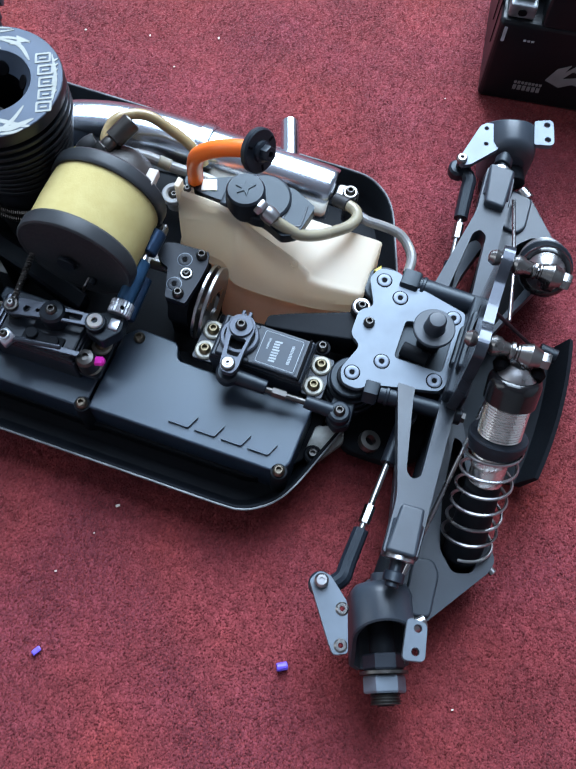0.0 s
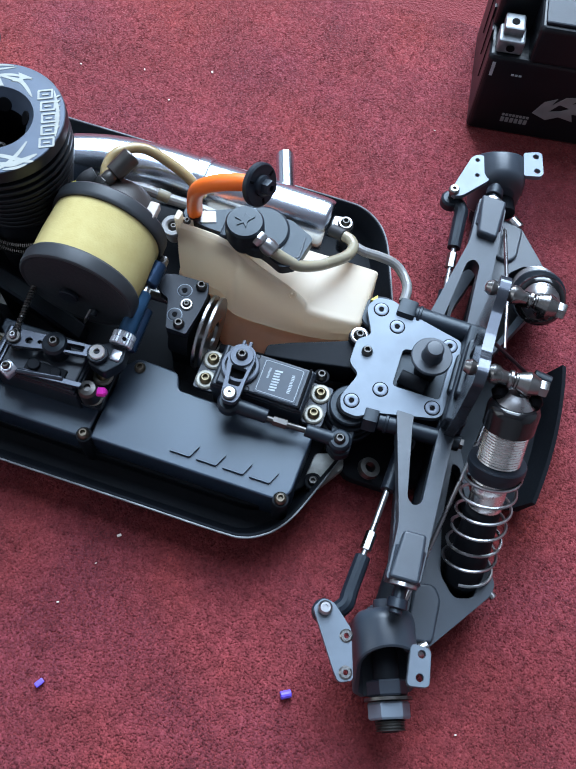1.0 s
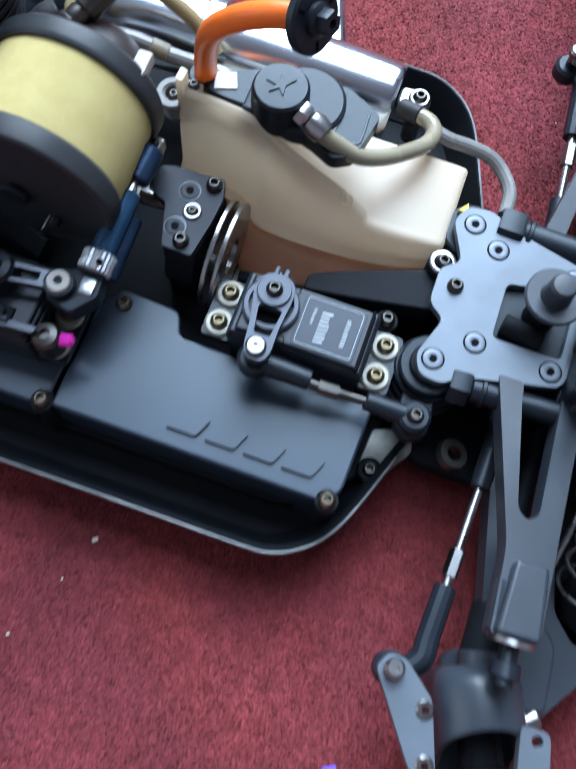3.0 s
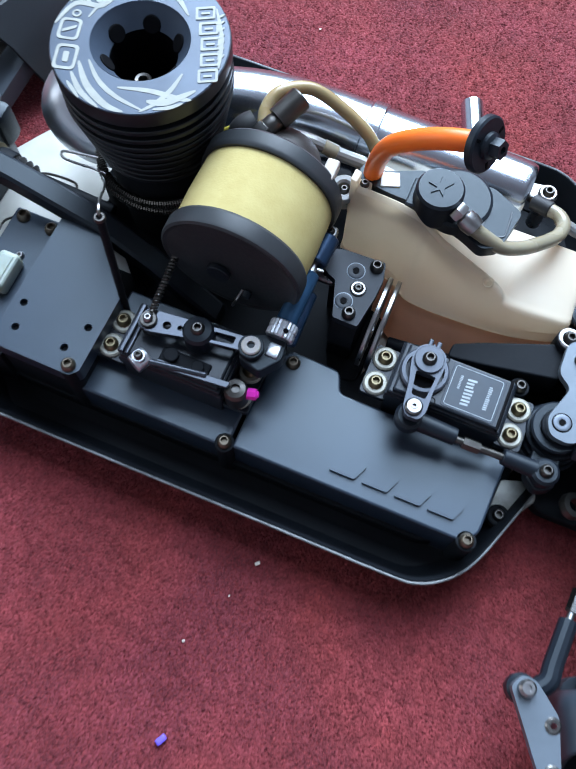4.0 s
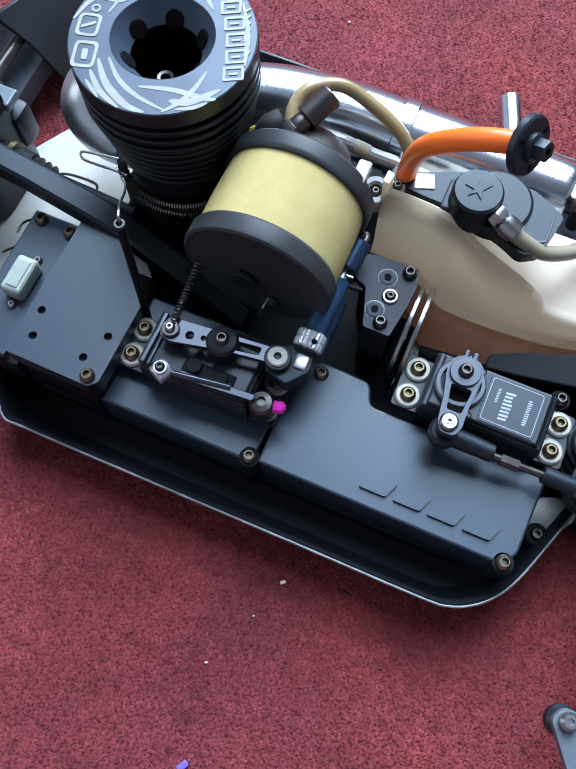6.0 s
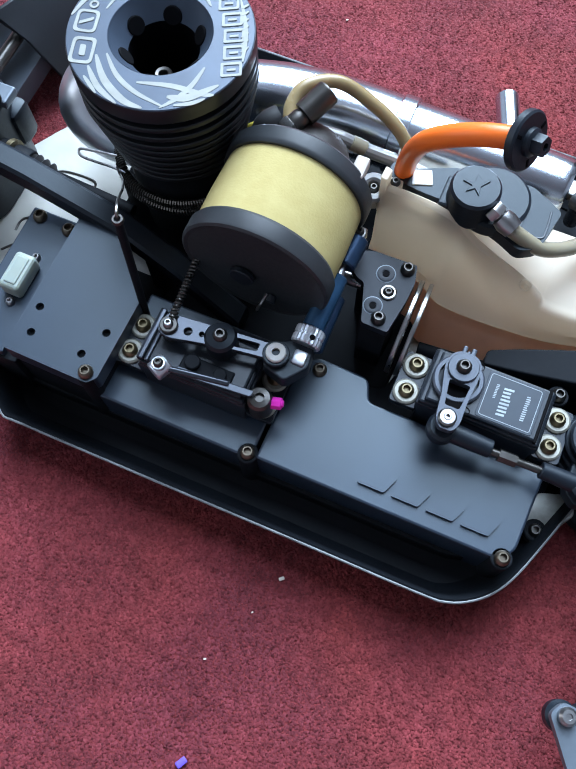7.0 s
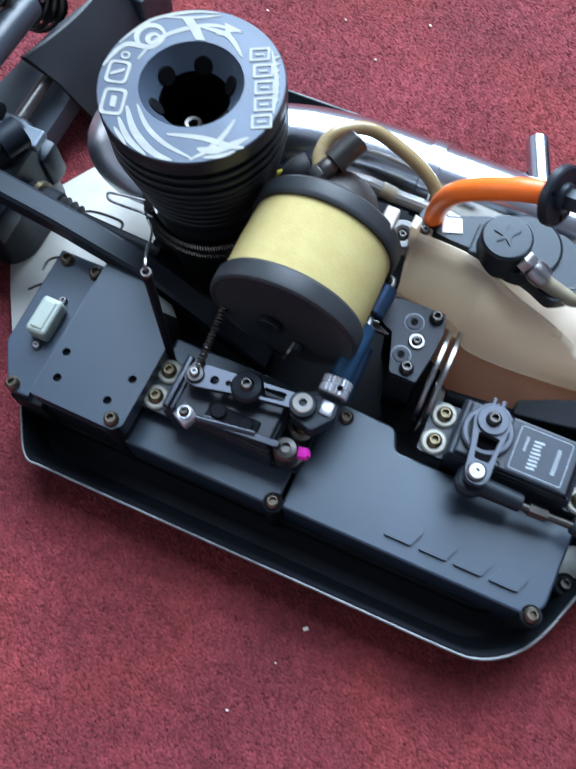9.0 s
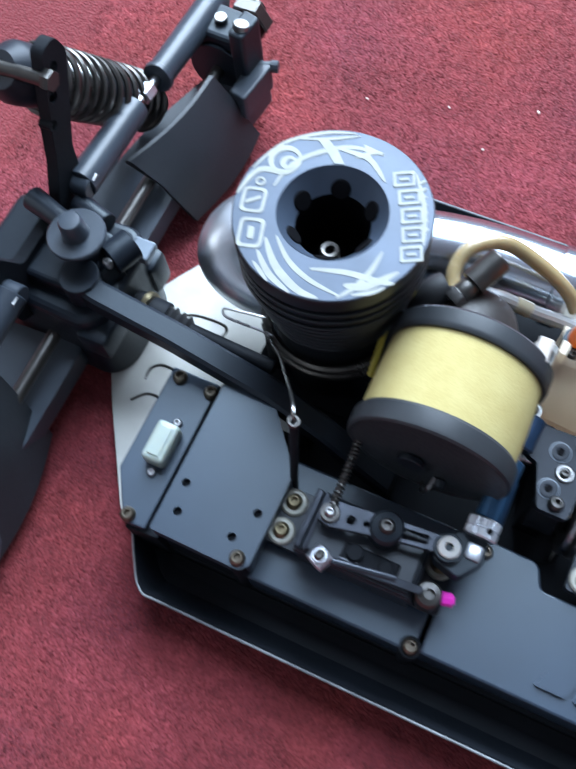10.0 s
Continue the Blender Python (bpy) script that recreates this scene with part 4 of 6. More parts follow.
for pts, w in (([(-18.5, -8.0), (-15.5, -17), (-9.5, -24.5), (-4, -27.2)], 2.2), ([(-20.6, -12.0), (-17.2, -19.5), (-11.5, -25.5)], 1.7), ([(-21.6, -15.5), (-17.6, -21.8)], 1.1),
               ([(-15.4, -7.6), (-12, -15.4), (-6.4, -21.5), (2, -26.8)], 1.5), ([(-6, -18.2), (4, -19.6), (13, -22.6), (16.5, -23)], 1.7), ([(13.6, -13.2), (10.4, -19), (6, -24), (1, -27.2)], 1.5),
               ([(3, -23.4), (9, -23.8), (17.8, -19.6)], 2.4), ([(5, -26.4), (10, -25.8), (14, -24.2)], 1.2),
               ([(-16.6, 9.0), (-11.4, 16.4), (-3, 20.4), (6, 21.6), (14.6, 18.6)], 1.5), ([(2.4, 21), (10.4, 17.4), (14.8, 9.4)], 1.6), ([(-27, 6.8), (-21, 14.6), (-12.6, 13.6), (-8.6, 19)], 1.8),
               ([(-22.8, 15.4), (-14, 23.8), (-2, 27.0), (7, 26.4)], 1.1), ([(-10, 25.2), (0, 24.8), (8, 25.6)], 0.9)):
    face_mark(blade(pts, w))
# crossed mark at the top
face_mark([(-4.4, 25.0), (-1.0, 24.6), (1.6, 20.4), (3.4, 15.8), (0.4, 16.2), (-1.2, 19.6)])
face_mark([(9.0, 22.6), (14.8, 19.2), (10.8, 18.8), (12.4, 15.2), (9.6, 17.6), (6.2, 18.0), (9.4, 19.6)])
# round scroll
face_mark(ring_points(-13.6, 18.0, 4.9, 30), [ring_points(-13.2, 17.4, 3.7, 26)])
face_mark(ring_points(-12.6, 16.8, 2.4, 22), [ring_points(-12.0, 16.6, 1.3, 18)])
# outlined block marks that stand for the lettering on both flanks


def outlined(cx, cy, w, h, turn, r=1.8, inner=0.72, core=0.42):
    c, s = math.cos(radians(turn)), math.sin(radians(turn))
    m = [(cx + u * c - v * s, cy + u * s + v * c) for u, v in rounded([(-w / 2, -h / 2), (w / 2, -h / 2), (w / 2, h / 2), (-w / 2, h / 2)], r)]
    face_mark(m, [[(cx + (x - cx) * inner, cy + (y - cy) * (inner + 0.06)) for x, y in m]])
    if core:
        face_mark([(cx + (x - cx) * core * 0.6, cy + (y - cy) * core) for x, y in m])


outlined(-22.6, -6.4, 7.2, 9.6, -8)
outlined(-22.2, 4.4, 7.0, 8.4, -10, core=0)
face_mark(rounded([(-24.6, 3.2), (-20.2, 4.6), (-20.0, 5.8), (-24.4, 4.4)], 0.4))
face_mark(ring_points(-20.4, 10.6, 1.5, 16), [ring_points(-20.4, 10.6, 0.8, 12)])
for k in range(5):
    y = -14.2 + k * 6.1
    x = 20.6 + (1.4, 2.0, 2.0, 1.4, 0.2)[k] - 0.6
    blk = rounded([(x - 3.2, y - 2.6), (x + 3.0, y - 2.1), (x + 3.0, y + 2.9), (x - 3.2, y + 2.4)], 0.6)
    face_mark(blk, [[(x + (u - x) * 0.74, y + (v - y) * 0.66) for u, v in blk]])
    face_mark([(x - 1.4, y - 0.5), (x + 1.2, y - 0.3), (x + 1.2, y + 0.5), (x - 1.4, y + 0.3)])
face_mark(blade([(24.6, -11.5), (25.4, 0), (23.6, 12)], 1.2))
for k in range(7):
    face_mark(blade([(24.0, -8 + k * 2.7), (25.2, -7.2 + k * 2.7), (26.2, -6 + k * 2.6)], 0.7, 3))

# wound wire that holds the header to the block
a_pts = [(HX + 23.6 * math.cos(radians(a)), HY + 23.6 * math.sin(radians(a)), 57 - 6 * math.sin(radians(a + 90)) * 0.2) for a in range(150, 352, 4)]


def wound(path, r, wire, turns):
    """A close-wound spring that follows a line."""
    n = turns * 8
    pts = []
    for k in range(n + 1):
        t = k / n * (len(path) - 1)
        i = min(int(t), len(path) - 2)
        p = Vector(path[i]).lerp(Vector(path[i + 1]), t - i)
        w = (Vector(path[i + 1]) - Vector(path[i])).normalized()
        u = w.orthogonal().normalized()
        v = w.cross(u)
        pts.append(p + (u * math.cos(2 * math.pi * k / 8) + v * math.sin(2 * math.pi * k / 8)) * r)
    return sweep(pts, wire, 4)


hs = part("header_spring", wound([(x, y, z - 7) for x, y, z in a_pts], 1.35, 0.40, 90), DSTEEL, car, "close-wound dark steel exhaust spring round the block")
part("second_strand", wound([(HX + (x - HX) * 1.03, HY + (y - HY) * 1.03, z - 10.6) for x, y, z in a_pts[16:]], 1.2, 0.36, 60), DSTEEL, hs)
part("hook", sweep(smooth_path([(-125, 27, 52), (-133, 26.4, 51), (-139.6, 25.6, 50), (-138, 23.2, 50), (-132, 22.4, 51), (-125, 22.2, 52), (-119, 22.0, 52)], 6), 0.5, 6), STEEL, hs)

# exhaust header and tuned pipe, polished
head_path = smooth_path([(-121, 45, 34), (-139, 44, 36), (-150.5, 50, 41), (-147, 62, 44), (-135, 66, 45), (-123, 66, 45)], 8)
part("exhaust_header", sweep(head_path, lambda t: 7.6 + 5.6 * min(1, t * 2.0) - 1.6 * max(0, t - 0.7) / 0.3, 32), ALUM, car, "polished aluminium exhaust header bend")
pipe_stations = [(-126, 62, 45, 11.6), (-113, 68.6, 44.5, 13.0), (-99, 74.6, 44, 13.8), (-85, 78.8, 43.4, 14.3), (-70, 81.4, 42.8, 14.4), (-55, 82.8, 42.2, 14.2), (-44, 83.2, 41.6, 14.0), (-20, 83.6, 41, 13.6), (4, 83.9, 40.2, 13.2),
                 (20, 84.1, 39.6, 12.9), (24.6, 84.2, 39.4, 12.6), (26.4, 84.2, 39.3, 11.8)]
pipe_path = smooth_path([(x, y + 3, z) for x, y, z, r in pipe_stations], 5)
pipe_r = [r for x, y, z, r in pipe_stations]
tuned = part("tuned_pipe", sweep(pipe_path, lambda t: float(np.interp(t * (len(pipe_r) - 1), range(len(pipe_r)), pipe_r)), 56), ALU, car, "polished aluminium tuned exhaust pipe")
part("joint_band", lathe([(13, 0), (14.5, 0), (14.9, 0.5), (14.9, 5.6), (14.5, 6.1), (13, 6.1)], (-41, 86.25, 41.5), (24, 0.4, -0.62), 56, closed=True), ALU, tuned, "raised joint band")
part("stinger", pipe_hollow((3.0, 92, 44), (-6.5, 119, 40.5), 4.5, 3.8, 28), ALU, tuned, "short polished outlet tube")
part("pipe_hanger", joined(slab(rounded([(27, 86.7), (35, 85.7), (38, 88.5), (38, 92.5), (35, 94.5), (27, 93.5)], 1.6), 37, 40.6, 0.8), rod((34, 90, 20), (34, 90, 41), 3)), DSTEEL2, tuned)
fastener("black", (34, 90.1, 41.6), tuned)
part("hanger_ring", washer_bm(3.7, 2.4, 1.4), DSTEEL2, tuned, m=Matrix.Translation((34, 90.1, 40.9)))

# ---- carburettor and air filter ----
FX, FY, FZ, FR = -56.6, -6.6, 74.0, 24.2
filt = part("air_filter", lathe([(20, 8.0), (FR - 1.1, 8.0), (FR - 0.6, 9.5), (FR - 0.4, 21), (FR - 0.8, 35), (20, 35.5)], (FX, FY, FZ), (0, 1, 0), 72, closed=True), FOAM, car, "yellow foam air filter with black end caps")
part("front_cap", lathe([(0, 3.2), (8, 3.1), (22.8, 2.6), (24.0, 2.2), (24.8, 2.8), (25.0, 3.6), (25.0, 8.2), (24.4, 9.2), (18, 9.2), (0, 9.2)], (FX, FY, FZ), (0, 1, 0), 72), CAPS, filt, "satin black filter end cap")
part("rear_cap", lathe([(0, 33.6), (24.4, 33.6), (24.8, 34.2), (25.0, 35.4), (25.0, 39.4), (24.2, 40.4), (17, 41.2), (12, 43), (0, 43)], (FX, FY, FZ), (0, 1, 0), 72), CAPS, filt)
part("hub_screw", joined(rod((FX - 4, FY + 2.8, FZ - 4), (FX - 4, FY + 0.8, FZ - 4), 4.2), rod((FX + 6, FY + 2.8, FZ - 12), (FX + 6, FY + 0.2, FZ - 12.6), 1.6)), PLASTIC, filt)
part("clip", sweep(smooth_path([(FX + 4, FY + 2.6, FZ - 12), (FX + 3, FY - 1, FZ - 14), (FX + 1.5, FY - 1, FZ - 19), (FX + 1, FY + 2.6, FZ - 21)], 6), 0.5, 6), STEEL, filt)
part("tab", box(FX + 16.6, FX + 21, FY + 38, FY + 46, FZ + 10, FZ + 14.6, 0.8), TAB, filt, "pale nylon tab")
boot = part("carburettor", joined(lathe([(0, 31), (15.6, 32), (16.6, 38), (16.4, 45), (15.2, 50), (12.4, 55), (7.6, 58.4), (0, 59.6)], (-60.4, 0, 57), (0, 1, 0), 36), rod((-59.8, 48, 53), (-65.8, 54, 31), 9)), BROWN, car, "dark brown rubber carburettor boot")
part("neck", sweep(smooth_path([(-75.6, 42.4, 52), (-76.4, 44.2, 62), (-74.6, 47.4, 69), (-71.2, 51.0, 70.5)], 6), 5.0, 20), RUBBER, boot, "black rubber elbow beside the needle")
part("band", sweep(smooth_path([(-82.0, 43.6, 66.4), (-81.0, 44.6, 68.6), (-78.2, 46.2, 70.0), (-74.6, 46.0, 70.2), (-71.8, 45.0, 69.0)], 6), 1.0, 8), YELLOW, boot, "yellow cable tie round the elbow")
strap = part("strap", sweep(smooth_path([(-85.2, 39.0, 58), (-85.0, 35.0, 56.4), (-84.9, 31.2, 54), (-84.6, 26.0, 50.5), (-84.4, 22.7, 48)], 5), 1.1, 8), YELLOW, boot, "toothed yellow cable tie tail")
for k in range(11):
    f = k / 10
    part("tooth", box(-86.5 + 0.7 * f, -85.4 + 0.7 * f, 38.4 - 15.5 * f, 39.2 - 15.5 * f, 57.2 - 9.8 * f, 58.6 - 9.8 * f, 0.15), YELLOW, strap)
ndl = part("needle_valve", joined(lathe([(0, 0), (3.2, 0), (3.4, 1), (3.4, 4), (3.0, 5), (3.0, 5.4), (4.3, 5.6), (4.4, 16.2), (4.0, 16.8), (3.4, 16.8), (3.4, 16.2), (0, 16.2)], (-66.5, 48.5, 71.5), (8, 15, 5), 20)), DSTEEL, car, "black slotted fuel needle valve")
part("slot", box(-3.2, 3.2, -0.5, 0.5, 16.1, 16.5, 0), STEEL, ndl, m=frame_to((-66.5, 48.5, 71.5), (8, 15, 5)))
part("needle_base", lathe([(0, -3), (4.2, -3), (4.4, -2), (4.4, 0.4), (3.4, 1), (0, 1)], (-66.5, 48.5, 71.5), (8, 15, 5), 6), DSTEEL2, ndl)

# ---- fuel hoses ----
part("fuel_hose", sweep(smooth_path([(-66.6, 46, 63), (-69.2, 53, 62), (-71.5, 60, 64), (-69, 68, 66), (-59.5, 75, 64), (-46, 75, 58), (-36, 72.8, 52.6), (-31, 70.5, 47)], 8), 2.4, 14), AMBERHOSE, car, "yellowed silicone fuel hose in a loop")
part("low_hose", sweep(smooth_path([(-66, 61, 52), (-55.5, 62.6, 52), (-44.6, 63.7, 48.5), (-32, 65, 46), (-17, 64.3, 44)], 6), 2.5, 12), CLEARHOSE, car, "grey clear silicone hose")
part("hose_sleeve", rod((-50, 63.2, 50.5), (-44.6, 63.8, 48.6), 2.75), HOSE, car)
part("pressure_hose", sweep(smooth_path([(11, 44.6, 62.4), (15, 44.4, 60.4), (23, 45.2, 55.8), (30, 50, 51.8), (36, 56.8, 48.2), (41, 64, 45), (42.4, 71, 42.5), (40, 75.5, 41), (36, 77.5, 40)], 8), 2.6, 14), HOSE, car, "yellowed silicone pressure hose over tank")
part("hose_tip", rod((36.6, 77.2, 40.2), (29.5, 80, 38), 3.1), RUBBER, car)
part("front_hose", sweep(smooth_path([(40, 74, 41), (47, 72.4, 40), (54.7, 73.2, 38.5), (62, 73, 37), (67.5, 69.5, 36), (71.5, 63, 36), (72, 55, 36)], 8), 2.3, 12), CLEARHOSE, car, "grey silicone hose to front gearbox")


# ---- fuel tank ----
def tank():
    """A tall rear part whose side wall ramps down to a low flat front block, over a wider amber base."""
    st = [  # x, lip y and z, top edge y and z, floor of the top, hollow of the side wall
        (-32.4, 40, 33, 45.6, 63, 57, 0), (-31.6, 38.2, 31, 44.8, 66.2, 57, 0), (-28, 37.0, 30, 44.4, 67.2, 57, 0.4), (-16, 36.0, 30, 44.0, 66.8, 57, 0.6), (-10, 34.6, 30, 43.6, 66.0, 56, 1.0), (-4.5, 31.0, 30, 43.0, 64.4, 54, 1.4),
        (-1, 29.4, 30, 42.4, 61.6, 52, 4.2), (4, 28.8, 30, 41.4, 58.4, 49, 3.4), (10, 28.6, 30, 40.6, 55.6, 46, 1.0), (20, 28.8, 30, 39.0, 51.6, 44.5, -0.6), (26.6, 29.2, 30, 37.4, 49.0, 44.2, -0.6), (30.4, 29.4, 30, 35.8, 47.2, 44.2, -0.6),
        (32.2, 29.6, 30, 34.6, 44.8, 44.2, -0.6), (40, 30.4, 30.4, 34.4, 44.4, 44.2, -0.4), (50, 32.6, 31, 35.2, 44.2, 44.1, 0), (55.4, 34.6, 31.4, 36.0, 43.9, 43.8, 0), (56.8, 36.4, 31.6, 37.6, 42.2, 42.2, 0)]
    rows, low = [], []
    for x, ry, rz, ty, tz, fz, hollow in st:
        fy = 66.0 if x > 8 else 62.0
        my, mz = (ry + ty) / 2 + 0.2 + hollow, (rz + tz) / 2 + 0.6 - hollow * 0.6
        dip = max(0.0, tz - fz)
        rows.append([Vector(p) for p in ((x, ry + 2.6, rz - 2.4), (x, ry + 0.5, rz - 1.4), (x, ry, rz - 0.4), (x, ry + 0.5, rz + 0.5), (x, ry + 2.4, rz + 1.9), (x, my, mz), (x, ty - 1.0, tz - 1.5), (x, ty - 0.2, tz - 0.4), (x, ty + 0.8, tz),
                                         (x, ty + 2.0, tz - dip * 0.15), (x, ty + 2.8, tz - dip * 0.9), (x, ty + 4, fz), (x, fy - 1.6, fz), (x, fy - 0.3, fz - 0.6), (x, fy, fz - 2), (x, fy, rz - 2.4))])
        low.append([Vector(p) for p in ((x, ry - 9.5, 6), (x, ry - 7.0, 12), (x, ry - 2.0, rz - 7), (x, ry + 1.8, rz - 2.5), (x, fy - 1, rz - 2.5), (x, fy - 1, 6))])
    def skin(rs, n):
        lines = [smooth_path([r[k] for r in rs], n) for k in range(len(rs[0]))]
        return loft([[ln[i] for ln in lines] for i in range(len(lines[0]))])
    body = part("fuel_tank", skin(rows, 3), CREAM, car, "cream translucent moulded fuel tank", smooth=60)
    # lower half in a deeper amber than the cream above
    part("tank_base", skin(low, 3), AMBER, body, "amber lower half of tank", smooth=60)
    part("nub", joined(lathe([(1.5, 0), (2.3, 0), (2.2, 0.5), (1.7, 0.6), (1.5, 0.3)], (24.0, 37.4, 49.6), (0, -0.8, 0.6), 16, closed=True), lathe([(0, 0), (0.8, 0), (0.6, 0.4), (0, 0.5)], (24.0, 37.4, 49.6), (0, -0.8, 0.6), 12)), CREAM, body)
    part("corner_post", joined(slab(rounded([(-32.8, 43.6), (-30.4, 43.2), (-30.0, 47.6), (-32.6, 48.4)], 0.7), 52, 72, 0.6), box(-31.4, -26, 45.4, 48.8, 55, 66.6, 0.6)), CREAM, body)
    fastener("small", (-28.4, 47.0, 66.8), body)
    grom = part("grommet", joined(lathe([(2.4, 0), (4.9, 0), (5.3, 0.8), (5.3, 2.6), (4.7, 3.4), (3.2, 3.4), (2.4, 2.6)], (-35.6, 47.2, 57), (0, -0.15, 1), 24, closed=True), lathe([(2.4, -6), (4.2, -6), (4.4, -1), (2.4, -1)], (-35.6, 47.2, 57), (0, -0.15, 1), 24, closed=True)), CLEARHOSE, car, "grey rubber tank mount grommet")
    fastener("small", (-35.6, 47.2, 58.2), grom)
    return body


tank()
# hinged filler cap on its frame
frame_poly = rounded([(-27, 49.5), (-25, 56), (-12, 62), (2, 64), (14, 65), (26, 59), (23, 43.5), (17, 40), (10, 43.4), (2, 46.0), (-6, 48), (-20, 48.6)], 2.0)
cap = part("tank_cap_frame", plate(frame_poly, 59, 64.4, r=0.6, seg=2), PLASTIC, car, "black hinged tank lid frame")
part("white_tab", slab(rounded([(-25, 55.4), (-19, 57.6), (-16.8, 52.2), (-23.4, 49.8)], 0.4), 60, 64.9, 0.2), WHITE, cap, "white nylon latch seen in frame")
part("cap_ring", lathe([(0, 60), (11.8, 60), (12, 60.6), (12, 65.4), (11, 66), (0, 66)], (3.6, 55.4, 0), n=44), PLASTIC, cap)
part("cap", lathe([(0, 62), (8.6, 62), (8.8, 63), (8.4, 73.2), (7.6, 74.2), (0, 74.4)], (-3, 51, 0), n=44), PLASTIC, cap, "dark grey round filler cap")
part("cap_mark", plate([(-5.6, 47.6), (-3.2, 49.6), (-1.2, 47.6), (-1.6, 51.0), (0.6, 54.0), (-1.8, 53.6), (-4.0, 55.0), (-4.0, 52.4), (-7.6, 51.2), (-4.4, 50.4)], 74.3, 74.75, r=0.1), PLASTIC, cap)
part("lid_recess", joined(box(14.0, 15.0, 45, 59, 64.3, 64.8, 0.1), sweep(smooth_path([(15, 46, 64.5), (22, 47, 64.5), (23, 50, 64.5), (22.6, 58, 64.5)], 5), 0.35, 6)), ARM, cap)
nip = part("pressure_nipple", joined(hexnut((4.2, 46.8, 70.5), (8, -2.6, -3.0), 3.6, 3), lathe([(0, 2), (2.6, 2), (2.4, 3.4), (3.4, 4), (3.9, 6.5), (3.4, 9.6), (0, 10)], (4.2, 46.8, 70.5), (8, -2.6, -3.0), 20)), STEEL, car, "bright tank pressure nipple")
part("arm", box(-13, -8, 45, 57, 61, 67, 0.8), PLASTIC, cap)
part("orange_tube", sweep(smooth_path([(-28.4, 54, 50), (-27.8, 54.4, 58), (-27, 53.4, 66), (-24.5, 50, 78), (-20.5, 47, 88), (-13, 44.8, 97), (-4.7, 44, 102.5), (4.6, 44.9, 104.5)], 8), 3.4, 18), ORANGE, car, "bright orange rubber filler pull tube")
part("tube_root", rod((-28.2, 54.2, 51), (-28.2, 54.2, 58), 4.6), PLASTIC, car)
PD, PW = (4.6, 44.9, 104.5), (1, -0.34, 0.44)
pull = part("pull_disc", lathe([(0, 0), (8.2, 0), (8.6, 0.4), (8.6, 2.2), (8.0, 2.8), (4.2, 2.8), (4.0, 4.0), (3.0, 4.6), (0, 4.6)], PD, PW, 36), PLASTIC, car, "black plastic pull disc on tube end")
part("hex_nub", hexnut(Vector(PD) + Vector(PW).normalized() * 4.0, PW, 3.1, 3.8, 1.3), PLASTIC, pull)
# raised black bars stand for the shade in the disc's slots
for a in (40, 160, 280):
    part("slot", box(-0.5, 0.5, 5.2, 7.4, 2.7, 3.0, 0.1), DARK, pull, m=frame_to(PD, PW) @ Matrix.Rotation(radians(a), 4, "Z"))

# ---- antenna lead and wire ----
ant = part("antenna_tube", rod((-94.4, -17.8, 30), (-90.4, -17.6, 98), 1.35), GUARD, car, "thin black upright antenna tube")
part("antenna_wire", sweep(smooth_path([(-90.4, -17.6, 97), (-90.8, -16.8, 100), (-92.6, -13.4, 99), (-97, -7, 91), (-103, 1, 79), (-110, 10, 67), (-118, 18, 56), (-122, 22, 52)], 6), 0.45, 6), DSTEEL2, ant)
part("tube_lip", washer_bm(1.8, 1.0, 1.2), DSTEEL, ant, m=Matrix.Translation((-90.4, -17.6, 97.6)))

# ---- front end ----
fp = rounded([(57, 44), (60, 50), (68, 51), (74, 47.5), (101, 41), (102, 38), (102, 5), (100, 2), (73, -4.5), (68, -8.5), (61, -7.8), (58.4, -2), (63, 11), (57.5, 15), (57.5, 27), (63, 31)], 2.4)
top = part("bulkhead_plate", plate(fp, 49.5, 52.5, [rounded([(78, 10.5), (99, 10.5), (99, 33), (88, 34.5), (84, 30), (78, 29)], 2)], r=0.5), PLATE, car, "blue-grey anodised top plate over steering")
for x, y, k in ((63.6, 44.6, "flush"), (72.6, 38.6, "flush"), (97, 37, "flush"), (73.8, 7, "flush"), (63.6, -2, "flush"), (97, 6, "flush"), (63.4, 22.4, "black")):
    (sunk_screw if k == "flush" else fastener)(k, (x, y, 52.6), top)
    if k == "flush":
        part("seat", washer_bm(3.5, 3.05, 0.12), DARK, top, m=Matrix.Translation((x, y, 52.5)))
part("gearbox", joined(slab(rounded([(66, 4), (112, 2), (112, 41), (66, 39)], 4), 4, 44, 2), slab(rounded([(102, -2), (111, -2), (111, 45), (102, 45)], 1.5), 30, 60, 1.2), box(103, 111, 8, 35, 44, 66, 1.5)), PLASTIC, car, "black plastic front gearbox housing")
for y in (4.5, 38.5):
    part("housing_tube", rod((101.5, y + (3 if y > 20 else -3), 45), (110, y + (3 if y > 20 else -3), 45), 6.0, n=28), PLASTIC, car)
part("tower_step", joined(box(100.5, 109, 12, 31, 55, 60, 1.2)), PLASTIC, car)
post = part("body_post_disc", lathe([(0, 60), (8.4, 60), (8.7, 60.4), (8.7, 61.6), (8.3, 62), (4.6, 62), (4.2, 63), (3.9, 68.4), (3.2, 69.4), (0, 69.8)], (90, 23.0, 0), n=36), ARM, car, "dark grey round post with flange")
part("post_stem", joined(rod((90, 23, 40), (90, 23, 60), 5), rod((80, 16, 49), (92, 14, 49), 3.2)), GUARD, post)
